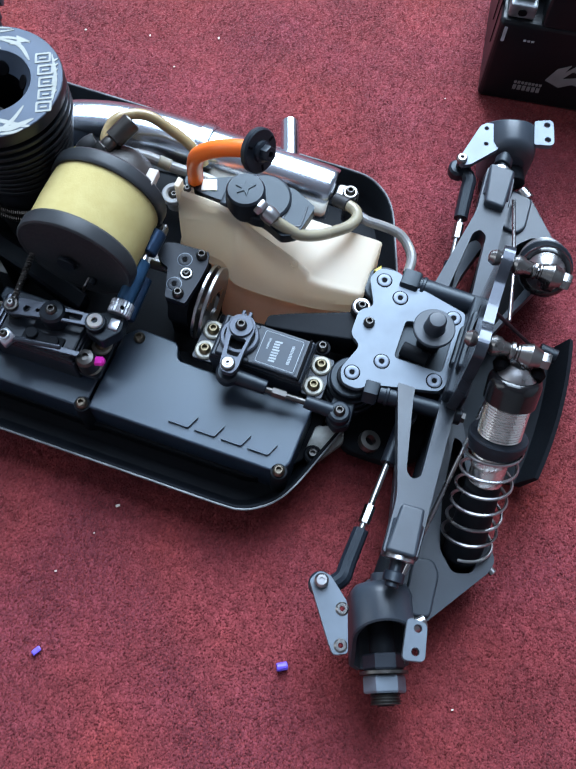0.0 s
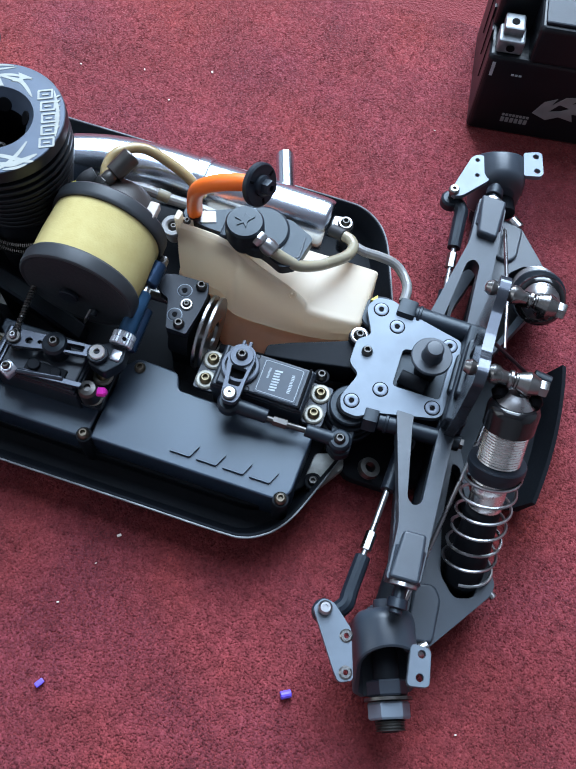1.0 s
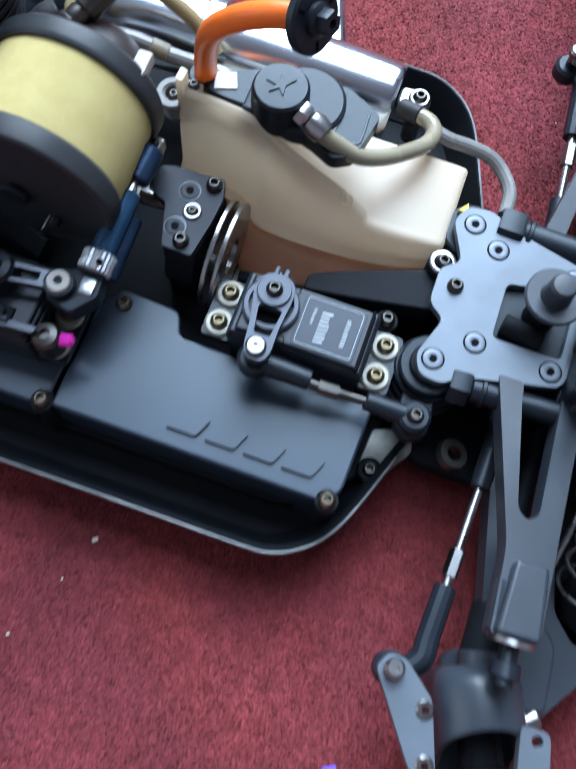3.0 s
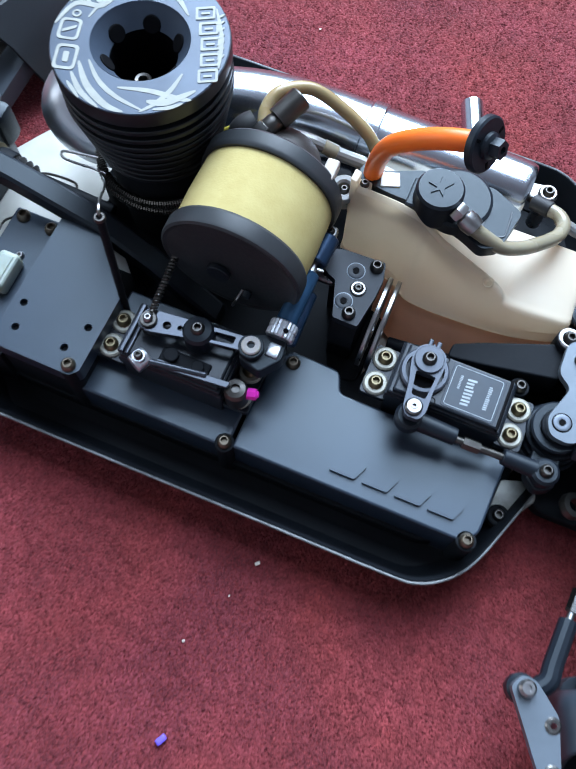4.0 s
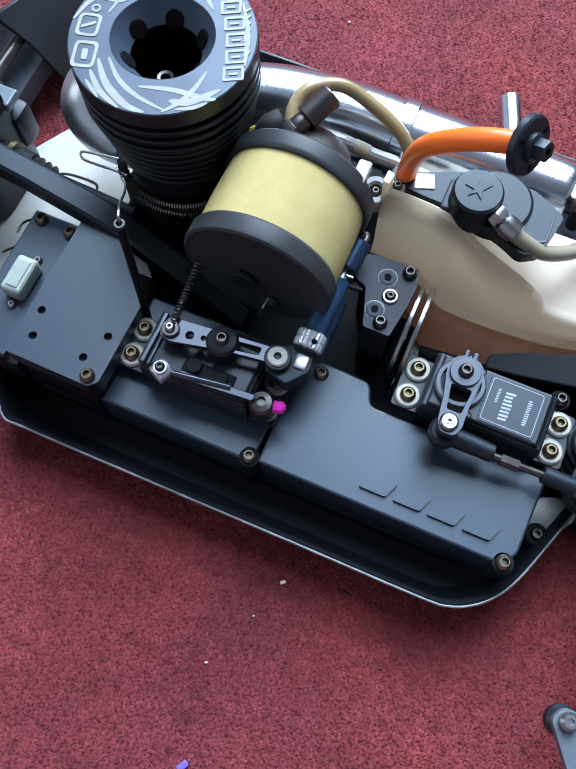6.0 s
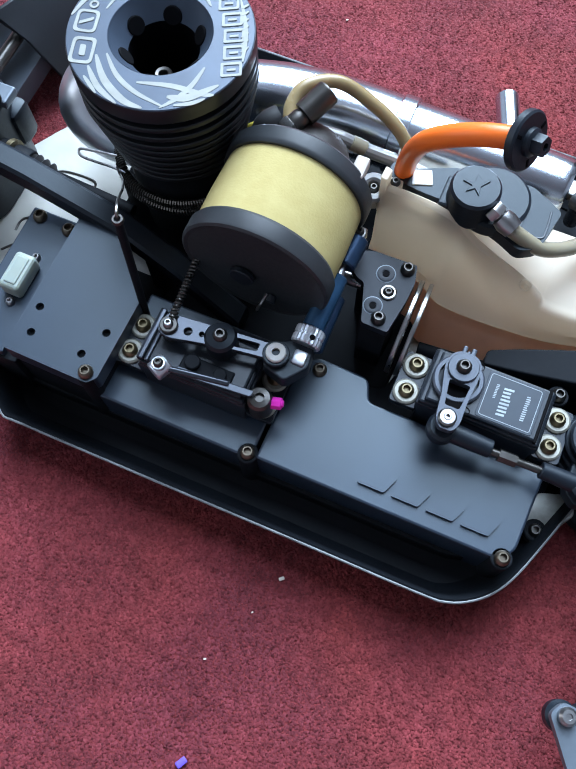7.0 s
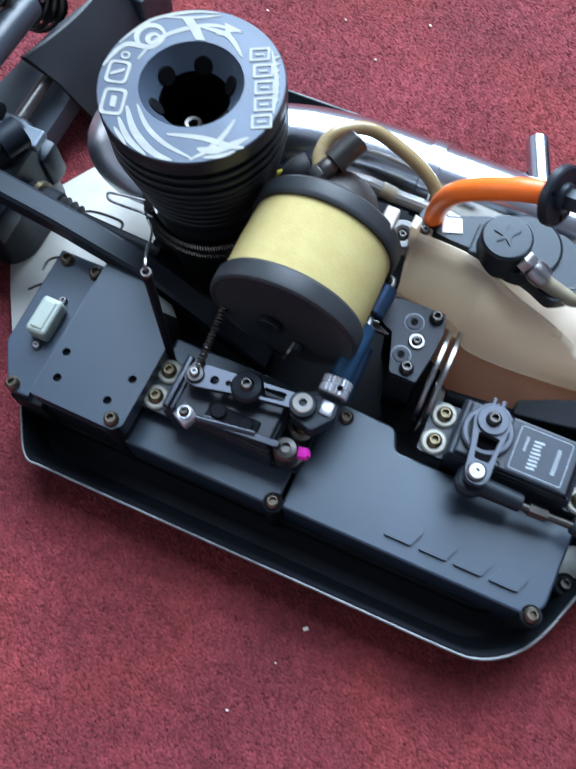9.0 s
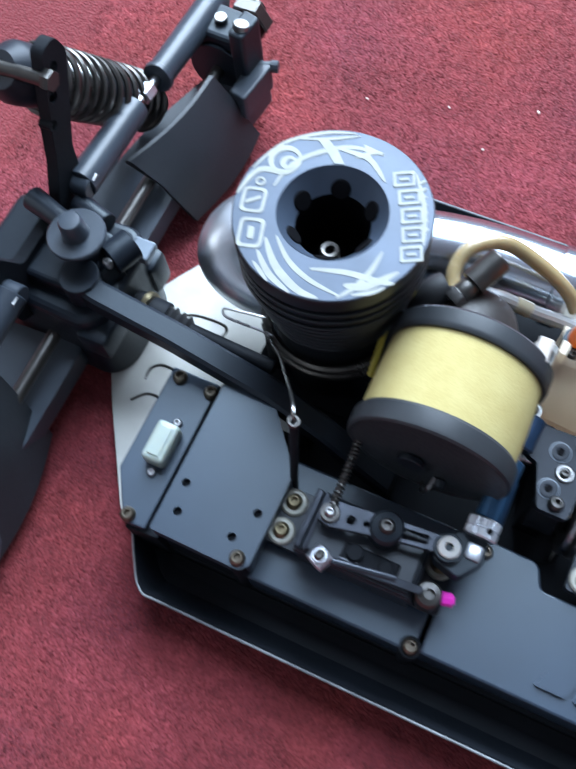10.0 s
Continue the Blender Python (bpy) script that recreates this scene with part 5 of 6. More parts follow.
for y in (-2.0, 45.0):
    bell = part("steering_post", rod((64, y, 18), (64, y, 49), 6.4, n=28), GUARD, car, "black stacked steering post")
    for r, z, hh in ((8.6, 20, 6), (12.4, 33, 3.6), (11.2, 37.4, 2.6), (10.4, 41, 2.6), (9.4, 44.6, 2.8)):
        part("spring_ring", lathe([(6, z), (r - 0.6, z), (r, z + 0.6), (r, z + hh - 0.6), (r - 0.6, z + hh), (6, z + hh)], (64, y, 0), n=30, closed=True), PLASTIC, bell)
part("steering_rack", joined(slab(rounded([(59, -6), (69, -6), (69.5, -22), (64, -25), (59, -21)], 2), 37, 42.6, 0.8), slab(rounded([(70, -2), (76, -2), (78, 45), (72, 45)], 1.5), 26, 32, 0.8)), PLASTIC, car, "black steering crank arm")
part("shiny_cup", lathe([(2.4, 0), (4.6, 0), (5.0, 1), (4.6, 3.4), (2.4, 3.4)], (79, -22, 30), (0.3, 0.2, 1), 20, closed=True), DSTEEL, car)

# shock tower across the gearbox
tower_yz = rounded([(-4, 40), (-6, 70), (-3, 98), (1, 101), (7, 100), (12, 97), (21.5, 96), (31, 97), (36, 100), (42, 101), (46, 98), (49, 70), (47, 40), (36, 34), (7, 34)], 2.0)
tower_m = Matrix(((0, 0, 1, 104.5), (1, 0, 0, 0), (0, 1, 0, 0), (0, 0, 0, 1)))
tower = part("front_shock_tower", plate(tower_yz, 0, 4.2, [ring_points(12, 70, 3, 14), ring_points(31, 70, 3, 14), rounded([(16, 46), (27, 46), (26, 76), (17, 76)], 2)], r=0.4), GLOSS, car, "gloss black anodised front shock tower", tower_m)


def turned(bm, m):
    bmesh.ops.transform(bm, matrix=m, verts=bm.verts)
    return bm


def suspension_front(m):
    """Arms, shock and hub of one side; m places the far side by mirroring."""
    # pivot shaft of the upper arm, with its hex head
    g = 1.0 if m is FAR else 0.76                # the near shaft is the slimmer one
    shaft = part("arm_pivot", joined(rod((77, -5.6, 49), (107, -4.6, 50), 5.0 * g, 4.8 * g), rod((79.6, -5.5, 49), (81.2, -5.4, 49), 5.7 * g), rod((106, -4.6, 50), (112, -4.4, 50), 3.6), rod((108, -4.6, 50), (109, -4.5, 50), 4.4)), PLASTIC, car, "black upper arm pivot shaft", m)
    part("hex_head", hexnut((70.6, -5.9, 48.8), (38, 1.4, 1), 7.4 * g, 8.0 * g), PLASTIC, shaft, "", m)
    part("pivot_nut", lathe([(0, 0), (2.4, 0), (2.4, 2), (0, 2)], (111.6, -4.4, 50), (1, 0, 0), 6), DSTEEL, shaft, "", m)
    # upper arm: an open A of composite, falling outwards
    arm = plate(rounded([(83, 0), (90.5, 0), (91.2, -6), (97.0, -37), (100.2, -39.4), (103.0, -37), (102.2, -6), (102.2, 0), (109, 0), (108.8, -10), (109.6, -46), (110.2, -69), (97.2, -71), (96.4, -48)],
                        [1, 1, 2, 2.4, 2, 2.4, 2, 1, 1, 2, 3, 1.5, 1.5, 4]), -4.5, 4.0, r=1.3, seg=3)
    boss = joined(slab(rounded([(98.8, -51), (107.8, -50.4), (109.4, -70.2), (97.8, -70.8)], 1.6), 0, 7.8, 3.2, 4), rod((103.4, -56, 0.2), (103.8, -70, 0.2), 7.2, 7.0, 28, 0.8))
    shear = Matrix(((1, 0, 0, 0), (0, 1, 0, 0), (0, -0.10, 1, 48.0), (0, 0, 0, 1)))
    low_m = m
    if m is FAR:                                  # the far arms stand higher and swept back a little
        shear = Matrix(((1, 0.085, 0, 0), (0, 1.03, 0, 0), (0, -0.07, 1, 47.0), (0, 0, 0, 1)))
        low_m = m @ Matrix(((1, 0.08, 0, 0), (0, 0.95, 0, 0), (0, 0, 1, 0), (0, 0, 0, 1)))
    near_end = Matrix(((1, 0, 0, 0), (0, 1, 0, 0), (0, 0.13, 1, 47.0), (0, 0, 0, 1))).inverted()
    upper = part("upper_arm", joined(arm, boss), ARM, car, "grey composite open upper suspension arm", m @ shear)
    part("end_ring", pipe_hollow((103.8, -69.6, 38.2), (103.9, -71.4, 37.9), 6.2, 2.0, 26), STEEL, upper, "bright steel end ring", m @ shear @ near_end)
    part("pivot_ball", joined(rod((103.9, -71, 38), (104.2, -82, 36.5), 2.6), rod((104, -76, 37), (104.2, -80, 36.5), 4)), PLASTIC, upper, "", m @ shear @ near_end)
    # lower arm with an opening for the shock; a black slab paints the shade below
    low = plate(rounded([(88, 4), (112, 8), (120, -10), (138, -44), (143, -53), (142, -58), (127, -80), (121.5, -88), (106, -86), (102, -70), (92, -20)], [1, 2, 4, 4, 2, 2, 3, 2, 3, 3, 4]), 13, 22.5,
                [rounded([(113.5, -7), (117, -8), (136.5, -53), (135.5, -61), (128, -63.5), (120.5, -56), (115.5, -34)], 2.5), rounded([(93, 1), (109, 3), (111, -26), (109.5, -46), (105, -50), (97.5, -28)], 2.5)], r=1.5, seg=3)
    lower = part("lower_arm", low, ARM, car, "grey composite lower suspension arm", low_m)
    part("arm_pad", slab(rounded([(111, -63), (119, -61), (123, -66), (124, -84), (113, -86)], 2.5), 22, 24.4, 1.0), ARM, lower, "", low_m)
    part("pocket_shade", slab(rounded([(112.5, -6), (118, -7), (137.5, -53), (137, -63), (128, -65), (119.5, -56), (114.5, -34)], 2.5), 8, 13.5, 0.5), DARK, lower, "", low_m)
    part("pin_end", rod((140, -54, 18), (144.6, -57, 18), 1.7), STEEL, lower, "", low_m)
    part("hinge_pin", rod((118, -89, 22), (122.5, -85, 22), 3.2), STEEL, lower, "", low_m)
    part("front_driveshaft", joined(rod((105, 6, 24), (104, -74, 28), 3.0), rod((104.4, -60, 27), (104, -76, 28), 6.0)), GUARD, car, "black front driveshaft", m)
    # damper from tower to lower arm
    a, b = Vector((122.0, 1.5, 94)), Vector((130.5, -54, 21))
    way = (b - a).normalized()
    shock = part("front_shock", lathe([(0, 14), (8.2, 14)] + [q for k in range(22) for q in ((8.2, 14.4 + k * 1.15), (8.55, 14.9 + k * 1.15))] + [(8.2, 40.2), (6.8, 40.6), (6.8, 52), (5.4, 53), (0, 53)], a, way, 28), GOLDST, car, "bright threaded shock absorber with open coil", m)
    part("shock_cap", lathe([(0, 4.6), (7.4, 4.6), (8.4, 4.9), (9.4, 5.8), (9.9, 7.2), (10, 8), (9.8, 15.4), (9.2, 16), (0, 16)], a, way, 30), GLOSSBLK, shock, "gloss black shock cap", m)
    part("cap_dome", lathe([(0, 0.6), (3.6, 0.6), (4.6, 1.8), (7.4, 4.6), (7.8, 6.0), (0, 6.2)], a, way, 30), STEEL, shock, "bright metal cap dome", m)
    for s in (-1, 1):
        part("scallop", lathe([(0, -3.4), (2.4, -2.4), (3.4, 0), (2.4, 2.4), (0, 3.4)], a + way * 3.6 + Vector((6.4 * s, 1.2, 0)), (0, 1, 0), 16), DARK, shock, "", m)
    part("spring_collar", lathe([(8, 30.5), (11.0, 30.5), (11.4, 31), (11.4, 33.4), (10.4, 34), (10.2, 37), (8, 37)], a, way, 32, closed=True), PLASTIC, shock, "", m)
    part("spring", coil(a + way * 36, a + way * 86, 10.6, 0.68, 6.3, 7, 30), STEEL, shock, "thin grey steel coil spring", m)
    part("shaft", rod(a + way * 52, a + way * 90, 2.0), CHROME, shock, "", m)
    part("boot", lathe([(0, 53), (6.0, 53), (7.0, 55), (7.8, 84), (8.0, 90), (5.0, 95), (0, 96)], a, way, 24), GUARD, shock, "", m)
    bolt = part("shock_bolt", joined(rod((100, 3.6, 97), (130, 4.4, 96.4), 1.9), lathe([(0, 0), (3.0, 0), (3.8, 1.6), (3.6, 3.4), (2.6, 5), (2.2, 8), (0, 8)], (109, 3.8, 97), (1, 0.02, 0), 18), rod((116.6, 3.9, 96.9), (118.2, 3.9, 96.9), 3.4, n=18), rod((118.8, 3.9, 96.9), (120.0, 3.9, 96.9), 3.0, n=18),
                                     lathe([(0, -4.6), (3.2, -4.0), (4.8, 0), (3.2, 4.0), (0, 4.6)], (124, 4, 96.8), (1, 0.02, 0), 20), hexnut((127.8, 4.3, 96.5), (1, 0.02, 0), 3.3, 3.4), lathe([(0, 0), (2.6, 0), (3.2, 2), (2, 4.2), (0, 4.6)], (104.2, 3.6, 97), (-1, 0, 0), 16)), DSTEEL2, shock, "grey steel pivot bolt with ball", m)
    part("eyelet", lathe([(3.2, -2.0), (4.6, -2.0), (4.9, -1.4), (4.9, 1.4), (4.6, 2.0), (3.2, 2.0)], (124, 4, 94.6), (1, 0.02, 0), 22, closed=True), GLOSSBLK, shock, "", m)
    # anti-roll link beside the shock
    part("sway_link", joined(rod((115.3, -23.3, 46), (108.5, -74.4, 26), 0.9), rod((115.3, -23.3, 46), (119, 4, 50), 0.8)), STEEL, car, "thin steel anti-roll link", m)


for _, side in SIDES:
    suspension_front(side)


def hub(pin, turn, m, nut=True, out=0.0, lift=0.0):
    """A steering hub about its pin, built straight and then turned; outwards is -y before mirroring."""
    place = Matrix.Translation((pin[0], pin[1], 0)) @ Matrix.Rotation(radians(turn), 4, "Z") @ m
    level = Matrix.Translation((0, 2.5, 0)) @ place @ Matrix.Rotation(radians(-21), 4, "Z")        # lever and tab are drawn as they stand when turned
    cz, ro = 34.0 + lift, 12.2
    outline = []
    for k in range(17):
        a = math.pi * k / 16
        outline.append((ro * math.cos(a), cz + 5 + (ro + 1.0) * math.sin(a)))
    outline += [(-ro, cz - 13), (-ro + 3, cz - 16), (ro - 3, cz - 16), (ro, cz - 13)]
    top_z = max(z for _, z in outline)
    rows = []
    for y, s in ((1.5, 0.60), (0.6, 0.80), (-1.2, 0.93), (-4.0, 1.0)):
        rows.append([(x * s, y - out, cz + (z - cz) * s) for x, z in outline])
    for y, s, slant in ((-13.6, 1.0, 0.45), (-14.4, 0.97, 0.45), (-14.2, 0.84, 0.45), (-5.0, 0.80, 0.1)):
        rows.append([(x * s, y - out - (top_z - z) * slant, cz + (z - cz) * s) for x, z in outline])
    body = part("steering_hub", loft(rows), ARM, car, "dark grey hub carrier with domed top", place)
    # black plug painting the shade inside the hub's mouth
    part("hub_shade", rod((0, -5 - out, cz + 1), (0, -12.5 - out, cz + 1), 10.2, n=28), DARK, body, "", place)
    if nut:
        # axle coloured black too, so that it sinks into that shade
        part("axle", joined(rod((0, -8, cz), (0, -44, cz), 3.6), rod((0, -9, cz), (0, -25, cz), 5.2)), GUARD, body, "", place)
        part("wheel_hex", hexnut((0, -25, cz), (0, -1, 0), 8.0, 6.0), ANOD, body, "dark hex wheel mount", place)
        part("wheel_nut", hexnut((0, -33, cz), (0, -1, 0), 8.2, 6.4), PLATE, body, "blue-grey hex wheel nut", place)
        part("flange", lathe([(0, 0), (9.4, 0), (9.4, 1.2), (0, 1.2)], (0, -31.4, cz), (0, -1, 0), 28), DSTEEL, body, "", place)
        part("thread", lathe([(0, 0)] + [q for k in range(4) for q in ((5.4, 0.2 + k * 1.1), (6.0, 0.75 + k * 1.1))] + [(0, 4.6)], (0, -39.4, cz), (0, -1, 0), 24), DSTEEL, body, "", place)
    else:
        part("axle", rod((0, -6, cz), (0, -14, cz), 4.4), DSTEEL, body, "", place)
    if not nut:
        part("pin_boss", joined(rod((3, 5, 36), (2, -8, 36), 6.0), rod((0, 0, 16), (0, 0, 34), 7), rod((0, -8, 12), (0, -8, 30), 9)), GUARD, body, "", place)
        part("steering_lever", plate(rounded([(76.8, 121), (77.8, 124), (82.1, 143.6), (84.5, 146.4), (91, 147), (93.5, 133), (83.5, 120), (79.6, 117.9)], 1.4), 48, 50.6, [ring_points(85.3, 143, 1.1, 12), ring_points(87.3, 134, 1.1, 12)], r=0.5), PLATE, body, "blue-grey anodised steering lever")
        part("ball_screw", joined(rod((78.6, 121, 36), (78.6, 121, 51.4), 1.7), lathe([(1.0, 50.6), (2.6, 50.6), (2.6, 52.0), (1.9, 52.8), (1.0, 52.8)], (78.6, 121, 0), n=14, closed=True)), DSTEEL2, body)
        part("hub_tab", plate(rounded([(106, 155.4), (113.1, 158.5), (114.9, 157.7), (118, 145.9), (117, 143.8), (109, 141.6)], 1.2), 48, 50.6, [ring_points(112.3, 155.0, 1.5, 12), ring_points(114.6, 146.6, 1.5, 12)], r=0.5), PLATE, body, "blue-grey drilled tab")
        return level
    part("steering_lever", plate(rounded([(-27.0, -10.6), (-24.4, -6.0), (-19.8, -6.2), (-10.4, -13.8), (-4.4, -31.6), (-9.6, -34.0), (-12.6, -30.5)], 1.6), 43.5, 46.8,
                                 [ring_points(-8.0, -29.8, 1.2, 12), ring_points(-11.6, -16.8, 1.2, 12)], r=0.5), PLATE, body, "blue-grey anodised steering lever", level)
    for x, y in ((-8.0, -29.8), (-11.6, -16.8)):
        part("screw", lathe([(1.0, 46.4), (2.6, 46.4), (2.6, 47.0), (2.0, 47.5), (1.0, 47.5)], (x, y, 0), n=16, closed=True), DSTEEL2, body, "", level)
    part("ball_screw", joined(rod((-22.4, -9.6, 32), (-22.4, -9.6, 49.4), 1.7), lathe([(1.0, 46.8), (2.8, 46.8), (2.8, 49.0), (2.0, 50.0), (1.0, 50.0)], (-22.4, -9.6, 0), n=14, closed=True)), STEEL, body, "", level)
    part("hub_tab", plate(rounded([(12.4, -11.8), (20.4, -11.6), (23.2, -25.4), (14.8, -27.4)], 2.2), 46.5, 50, [ring_points(17.4, -14.6, 1.5, 12), ring_points(18.8, -23.0, 1.5, 12)], r=0.5), PLATE, body, "blue-grey drilled tab", level)
    part("pin_boss", joined(rod((3, 5, 36), (2, -4, 36), 6.0), rod((0, 0, 16), (0, 0, 24), 6)), ARM, body, "", place)
    return level


near_hub = hub((101.5, -79.5), 21, Matrix.Identity(4))
far_hub = hub((101.5, 2 * Y0 + 88.0), 14, Matrix.Scale(-1, 4, (0, 1, 0)), nut=False, out=4.0, lift=3.5)


def tie_rod(inner, ball, knee):
    """A turnbuckle whose outer cup is cranked from the lever's ball to the line of the rod."""
    inner, ball, knee = Vector(inner), Vector(ball), Vector(knee)
    way = (inner - knee)
    d = way.length
    way.normalize()
    rodm = part("tie_rod", rod(knee + way * 16, knee + way * (d - 12), 1.3), STEEL, car, "steel turnbuckle tie rod with black ends")
    part("hex", lathe([(0, 0), (2.3, 0), (2.3, 8), (0, 8)], knee + way * 23, way, 6), DSTEEL2, rodm)
    cup = lathe([(1.6, -3.0), (3.8, -3.0), (4.8, -2.0), (4.8, 2.0), (3.8, 3.0), (1.6, 3.0)], ball, (0, 0, 1), 20, closed=True)
    part("ball_cup", joined(cup, sweep(smooth_path([ball + Vector((3.0, 0, 0)), knee - way * 1.0, knee + way * 5, knee + way * 20], 5), lambda u: 3.6 - 0.4 * u, 12)), PLASTIC, rodm)
    ball_end(inner, -way, 4.6, 24, 3.0, rodm)


near_ball = near_hub @ Vector((-22.4, -9.6, 39))
tie_rod((91, -6, 36), near_ball, (86.4, near_ball.y + 6, 40))
tie_rod((91, 49, 36), (78.6, 121, 42), (85.2, 116.0, 42))


# front bumper
def bumper():
    rows = []
    for y in range(-14, 58, 3):
        t = (y - Y0) / 36
        x0 = 151 - 3 * t * t
        rows.append([(x0 - 8, y, 12), (x0, y, 16), (x0 + 3.5, y, 32), (x0 + 1.6, y, 33), (x0 - 3, y, 18), (x0 - 9, y, 15)])
    ob = part("bumper", loft(rows), GUARD, car, "black bent plastic front bumper")
    part("bumper_stay", slab(rounded([(106, -3), (146, -4), (148, 47), (106, 46)], 3), 6, 12, 1), PLASTIC, ob)
    part("cap_screw", rod((138, 44, 34), (146, 43, 34), 3.4), PLASTIC, ob)
    part("strut", rod((109, 33, 74), (141, 41, 34), 0.8), PLASTIC, ob)


bumper()

# ---- rear end ----
part("rear_gearbox", joined(slab(rounded([(-232, 2), (-182, 0), (-176, 8), (-176, 35), (-182, 43), (-232, 41)], 5), 4, 50, 3), slab(rounded([(-210, 8), (-184, 8), (-184, 34), (-210, 34)], 3), 48, 58, 2), box(-186, -174, -2, 12, 30, 44, 2),
                            box(-186, -174, 32, 43, 20, 40, 3)), PLASTIC, car, "black plastic rear gearbox housing")
rp = part("rear_post_disc", lathe([(0, 68), (9.6, 68), (10, 68.4), (10, 69.4), (9.6, 69.8), (4.8, 69.8), (4.4, 71), (4.1, 76), (3.4, 77.2), (0, 77.6)], (-190, 22.5, 0), n=36), ARM, car, "dark grey round rear post with flange")
part("stem", rod((-190, 22.5, 54), (-190, 22.5, 68), 5), PLASTIC, rp)
part("rear_lever", joined(rod((-214, 31, 66), (-196, 26, 66), 4.4, 3.6), rod((-204, 40, 56), (-190, 36, 56), 4.4), rod((-182, 24, 56), (-178, 33, 56), 6)), PLASTIC, car)
rt = rounded([(-4, 40), (-8, 74), (-22, 104), (-19, 112), (-12, 112), (-6, 96), (2, 74), (9, 60), (34, 60), (41, 74), (49, 96), (55, 112), (62, 112), (65, 104), (51, 74), (47, 40), (36, 34), (7, 34)], 2.5)
part("rear_shock_tower", plate(rt, 0, 4.5, [ring_points(57, 104, 2.0, 12), ring_points(52, 96, 2.0, 12), ring_points(47, 88, 2.0, 12)], r=0.4), GUARD, car, "black rear shock tower", Matrix(((0, 0, 1, -211), (1, 0, 0, 0), (0, 1, 0, 0), (0, 0, 0, 1))))


def chassis_brace():
    path = [(-186, 12, 56), (-178, 10.5, 56), (-150, 9, 51), (-112, 5.5, 44), (-92, 3, 34), (-66, 0, 14)]
    rows = []
    for x, y, z in path:
        rows.append([(x, y - 4.4, z - 5), (x, y + 4.4, z - 5), (x, y + 4.4, z + 2.6), (x, y + 3.2, z + 3.8), (x, y - 3.2, z + 3.8), (x, y - 4.4, z + 2.6)])
    ob = part("chassis_brace", loft(rows), PLASTIC, car, "black plastic rear chassis brace bar")
    part("eye", joined(rod((-187, 13, 46), (-187, 13, 61), 7), rod((-182, 26, 50), (-187, 13, 50), 5)), PLASTIC, ob)
    fastener("steel", (-180, 21, 61), ob)
    boot_rows = [(0, 0)] + [q for k in range(4) for q in ((6.4 - k * 0.5, 0.4 + k * 3), (4.4 - k * 0.5, 2.0 + k * 3))] + [(0, 12.4)]
    cvd = part("rear_driveshaft", joined(rod((-176, 21, 32), (-120, 20, 28), 3), rod((-178, 21, 33), (-164, 21, 31), 6.4)), GUARD, car, "dark steel centre driveshaft")
    part("rubber_boot", lathe(boot_rows, (-165, 21, 31), (1, 0, -0.08), 24), RUBBER, cvd)
    part("spring_seat", lathe([(4.5, 0), (6.8, 0), (6.8, 2), (4.5, 2)], (-172, 21, 34), (1, 0, 0), 20, closed=True), BRASS, cvd)
    part("stay_screw", box(-180, -172, 30, 38, 50, 54, 0.8), PLATE, cvd)


chassis_brace()


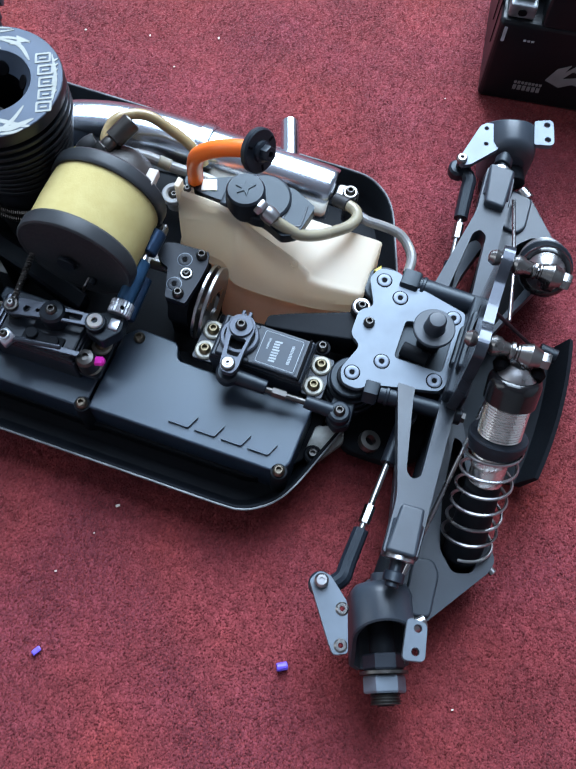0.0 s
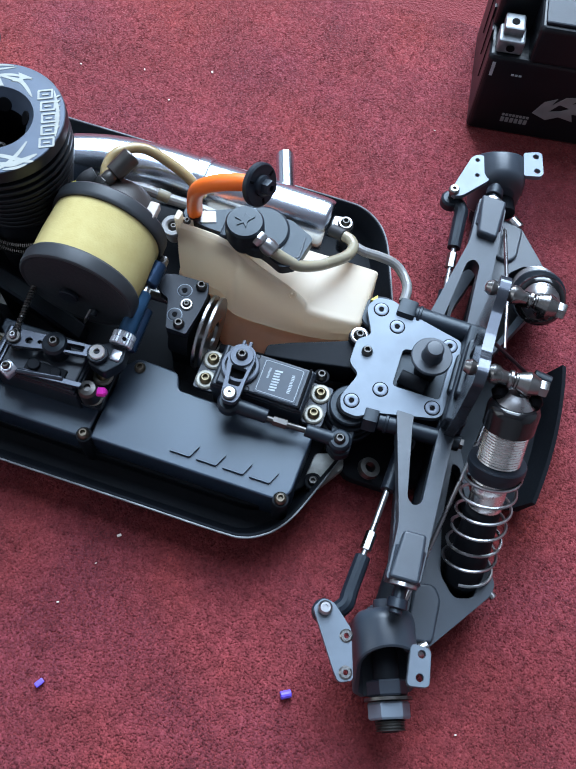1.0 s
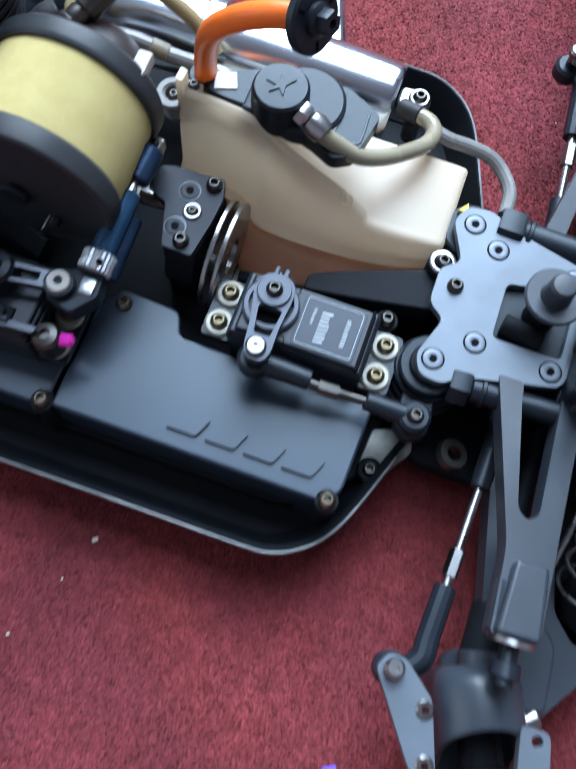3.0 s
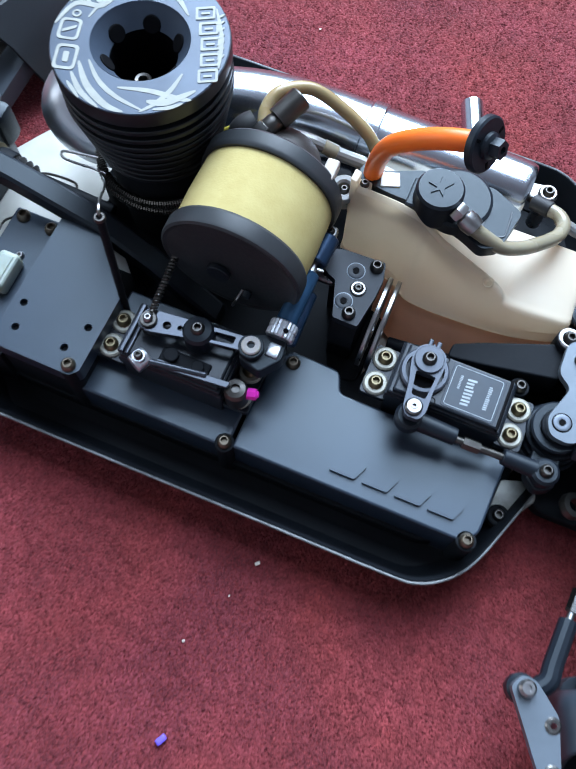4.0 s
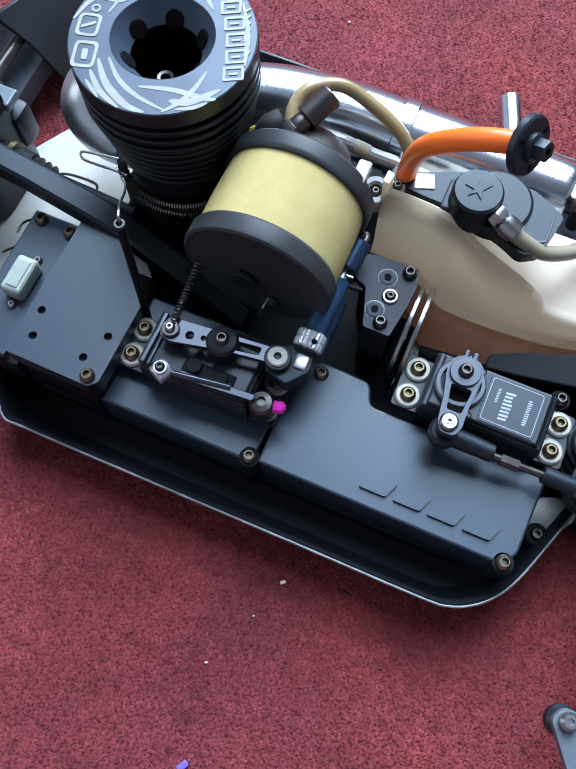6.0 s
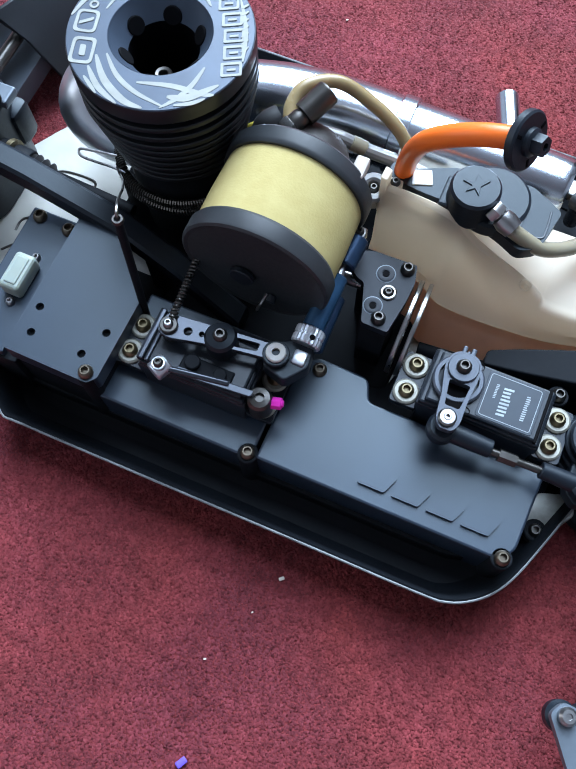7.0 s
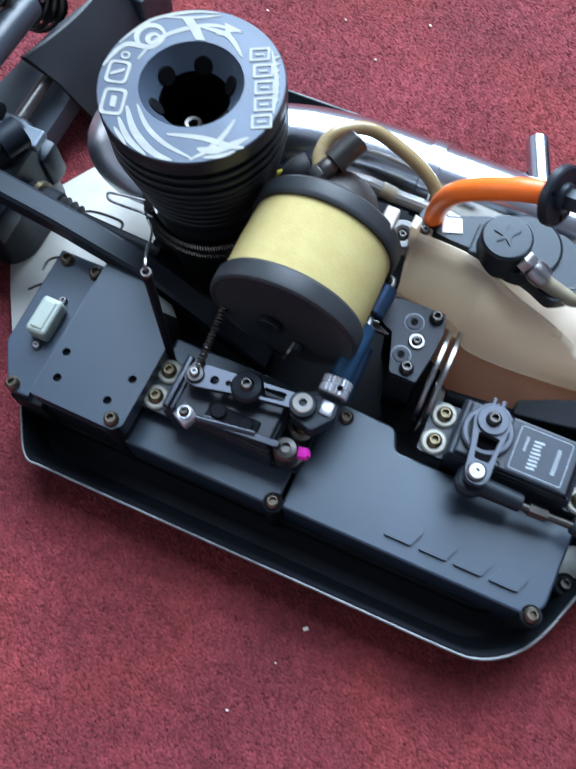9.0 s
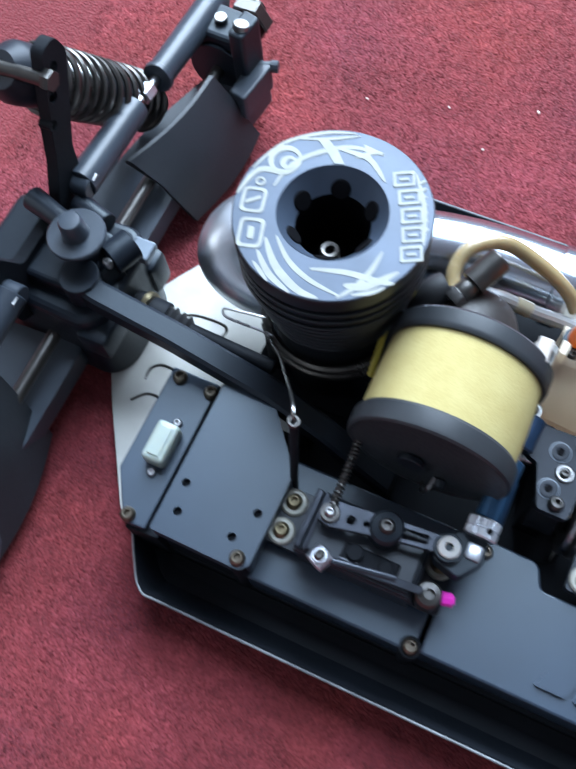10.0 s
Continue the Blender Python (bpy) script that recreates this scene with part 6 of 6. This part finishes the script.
def suspension_rear(m):
    """Arm, mudguard, turnbuckle and damper of one rear side, drawn for the far side."""
    arm = plate(rounded([(-226, 44), (-190, 42), (-190, 60), (-190, 104), (-180, 124), (-178, 140), (-188, 144), (-204, 138), (-216, 100)], [2, 3, 4, 5, 3, 2, 3, 5, 6]), 12, 22, r=1.5, seg=3)
    lower = part("rear_arm", arm, ARM, car, "grey composite rear suspension arm", m)
    part("arm_post", joined(slab(rounded([(-188, 122), (-180, 120), (-177, 141), (-186, 143)], 2), 20, 32, 1), rod((-184, 139, 30), (-177, 142, 30), 2.2), lathe([(0, 0), (2.6, 0), (2.6, 3), (0, 3.4)], (-178, 141.6, 30), (1, 0.3, 0), 12)), ARM, lower, "", m)
    rows = []
    for u in [k / 12 for k in range(13)]:
        x = -203 + 10 * u + 3 * math.sin(math.pi * u)
        y = 68 + 50 * u
        dx = (17 - 5 * u) * (0.55 if m is FAR else 1.0)
        rows.append([(x, y, 48 - 2 * u), (x + 1.4, y + 0.7, 47.6 - 2 * u), (x + dx * 0.7, y + 2.6, 34 - 3 * u), (x + dx * 0.95, y + 4, 22 - 2 * u), (x + dx + 4, y + 6, 8), (x + dx + 2, y + 6, 8), (x + dx * 0.95 - 2, y + 4, 22 - 2 * u), (x + dx * 0.7 - 2, y + 2.6, 34 - 3 * u), (x - 0.5, y, 46.4 - 2 * u)])
    part("mudguard", loft(rows), MUD, car, "dusty dark grey plastic rear mud guard", m)
    tb = part("turnbuckle", rod((-206, 72, 58), (-208, 116, 51), 1.9), STEEL, car, "steel rear camber turnbuckle with black ends", m)
    part("hex", hexnut((-206.6, 92, 54.8), (-0.03, 1, -0.16), 3.2, 6), ALUM, tb, "", m)
    part("inner_end", joined(rod((-204.6, 45, 61.5), (-206.4, 86, 56), 6.0, 5.4, 20), rod((-209, 45, 61.5), (-200, 45, 61.5), 4)), ARM, tb, "", m)
    part("outer_end", joined(rod((-207.2, 105, 53), (-208.8, 156, 46), 5.4, 6.2, 20), rod((-207.2, 103.4, 53.2), (-207.2, 106, 52.8), 6.2, 6.2, 20)), ARM, tb, "", m)
    part("inner_bolt", joined(rod((-209, 48, 62), (-201, 48, 62), 1.8), hexnut((-202, 48, 62), (1, 0, 0), 3.0, 2.6)), DSTEEL2, tb, "", m)
    a, b = Vector((-222, 50, 104)), Vector((-214, 112, 24))
    way = (b - a).normalized()
    shock = part("rear_shock", lathe([(0, 10), (8, 10)] + [q for k in range(24) for q in ((7.8, 12 + k * 1.3), (8.3, 12.6 + k * 1.3))] + [(7.8, 46), (0, 46)], a, way, 26), DSTEEL2, car, "grey threaded rear shock absorber", m)
    part("shock_cap", lathe([(0, 0), (6, 0), (9, 4), (10, 6), (10, 15), (0, 15)], a, way, 28), ANOD, shock, "", m)
    part("spring", coil(a + way * 18, a + way * 84, 11, 1.15, 13, 7, 26), DSTEEL, shock, "dark coil spring", m)
    part("sleeve", rod(a + way * 46, a + way * 92, 6, 7), GUARD, shock, "", m)
    part("bolt", joined(rod((-204, 52, 104), (-232, 50, 104), 2.4), hexnut((-206.5, 52, 104), (1, 0, 0), 3.6, 3.0), hexnut((-234, 50, 104), (1, 0, 0), 4.6, 5)), DSTEEL, shock, "", m)
    hubp = part("rear_hub", joined(rod((-198, 132, 33), (-198, 150, 33), 13, 12, 26), slab(rounded([(-207, 134), (-189, 133), (-188, 150), (-207, 152)], 4), 22, 50, 2.5, 3), slab(rounded([(-191, 132), (-184, 131), (-182, 144), (-190, 146)], 2), 26, 56, 1.5)), PLASTIC, car, "black rear hub carrier", m)
    part("axle", joined(rod((-198, 146, 33), (-198, 170, 33), 4.2), hexnut((-198, 158, 33), (0, 1, 0), 10, 7)), DSTEEL, hubp, "", m)
    part("dogbone", joined(rod((-198, 44, 34), (-198, 134, 33), 2.6)), DSTEEL, car, "", m)
    part("bolt_head", joined(rod((-187, 136, 54), (-186.6, 137, 57.6), 3.2), rod((-199, 142, 48), (-199, 142, 52.4), 2.8)), DSTEEL2, hubp, "", m)


for _, side in SIDES:
    suspension_rear(side)

# ---- beside the car ----
def battery():
    b = thing("motorcycle_battery", "black sealed motorcycle battery on red carpet", "battery", at=(0.075, 0.1975, 0.0))
    b.rotation_euler = (0, 0, radians(8))
    b.scale = (1, 1, 0.88)
    def cell(name, bm, material, parent=None, label=""):
        return part(name, bm, material, parent or b, label)
    body = cell("case", box(0, 113, 0, 70, 0, 60, 2.5, 3), BATT)
    cell("upper_case", box(20, 93, 0.4, 69.6, 58, 84, 2.5, 3), BATT, body)
    cell("back_case", box(0.4, 112.6, 22, 69.4, 58, 83.6, 2.5, 3), BATT, body)
    cell("lid", box(22, 91, 3, 67, 83.8, 86, 1.0), ANOD, body, "slate grey lid panel")
    for x in (3, 97):
        t = cell("terminal", joined(box(x, x + 13, 3, 15, 60, 69, 1), box(x + 1.5, x + 11.5, 7, 18, 68, 74, 1)), LEAD, body, "grey lead battery terminal")
        # both terminal holes are black discs that paint their inner shade
        cell("bolt_hole", lathe([(0, 0), (2.2, 0), (2.2, 0.5), (0, 0.5)], (x + 6.5, 2.6, 64.5), (0, -1, 0), 14), DARK, t)
        cell("top_hole", lathe([(0, 0), (2.0, 0), (2.0, 0.5), (0, 0.5)], (x + 6.5, 12, 74), (0, 0, 1), 14), DARK, t)
    for k in range(3):
        cell("rib", box(-0.6, 0.4, 12 + k * 16, 15 + k * 16, 30, 66, 0.3), BATT, body)
    def bars(x0, z0, w, h, n, material):
        bm = None
        for k in range(n):
            x = x0 + w * k / n
            q = box(x, x + w / n * 0.7, -0.35, 0.1, z0, z0 + h, 0)
            bm = q if bm is None else joined(bm, q)
        cell("print", bm, material, body)
    bars(17, 11, 15, 3.6, 6, PALED)
    bars(17, 16, 15, 1.8, 8, PALED)
    bars(14, 48, 6, 1.2, 3, PALE)
    cell("side_print", box(3, 4.6, -0.35, 0.1, 46, 56, 0), PALE, body)
    emblem = [(x - 20, z - 4) for x, z in ((52, 26), (56, 36), (62, 40), (60, 34), (66, 42), (74, 44), (70, 38), (78, 40), (76, 34), (80, 30), (72, 30), (74, 24), (66, 26), (60, 22))]
    turn = Matrix(((1, 0, 0, 0), (0, 0, 1, -0.4), (0, 1, 0, 0), (0, 0, 0, 1)))
    cell("emblem", turned(plate(emblem, 0, 0.4, [rounded([(40, 25), (46, 27), (50, 30), (44, 32)], 1)], r=0), turn), PALED, body, "pale printed emblem shape")


battery()


def scraps():
    rnd = random.Random(5)
    def bit(name, label, p, size, material, category, turn=0.0, hollow=False):
        bm = pipe_hollow((-size, 0, 0), (size, 0, 0), size * 0.75, size * 0.45, 12) if hollow else box(-size, size, -size * 0.6, size * 0.6, -size * 0.4, size * 0.4, size * 0.25)
        ob = part(name, bm, material)
        ob.location = (p[0] * 0.001, p[1] * 0.001, (size * (0.75 if hollow else 0.4) + 0.6) * 0.001)
        ob.rotation_euler = (0, 0.1, radians(turn))
        tagged(ob, label, category)
    bit("tube_scrap", "short violet plastic tube scrap on carpet", (75, -119), 2.2, PURPLE, "scrap", 30, True)
    bit("plastic_scrap", "small violet plastic shaving on carpet", (-22, -147), 1.9, PURPLE, "scrap", 60)
    bit("crumb", "tiny pale crumb on carpet", (-15.5, -80), 1.0, CRUMB, "crumb", 40)
    for k in range(46):
        x, y = rnd.uniform(-230, 190), rnd.uniform(-240, 190)
        if -70 < y < 115 and -215 < x < 150:
            continue
        bit("crumb", "tiny pale crumb on carpet", (x, y), rnd.uniform(0.35, 0.8), CRUMB, "crumb", rnd.uniform(0, 180))


scraps()
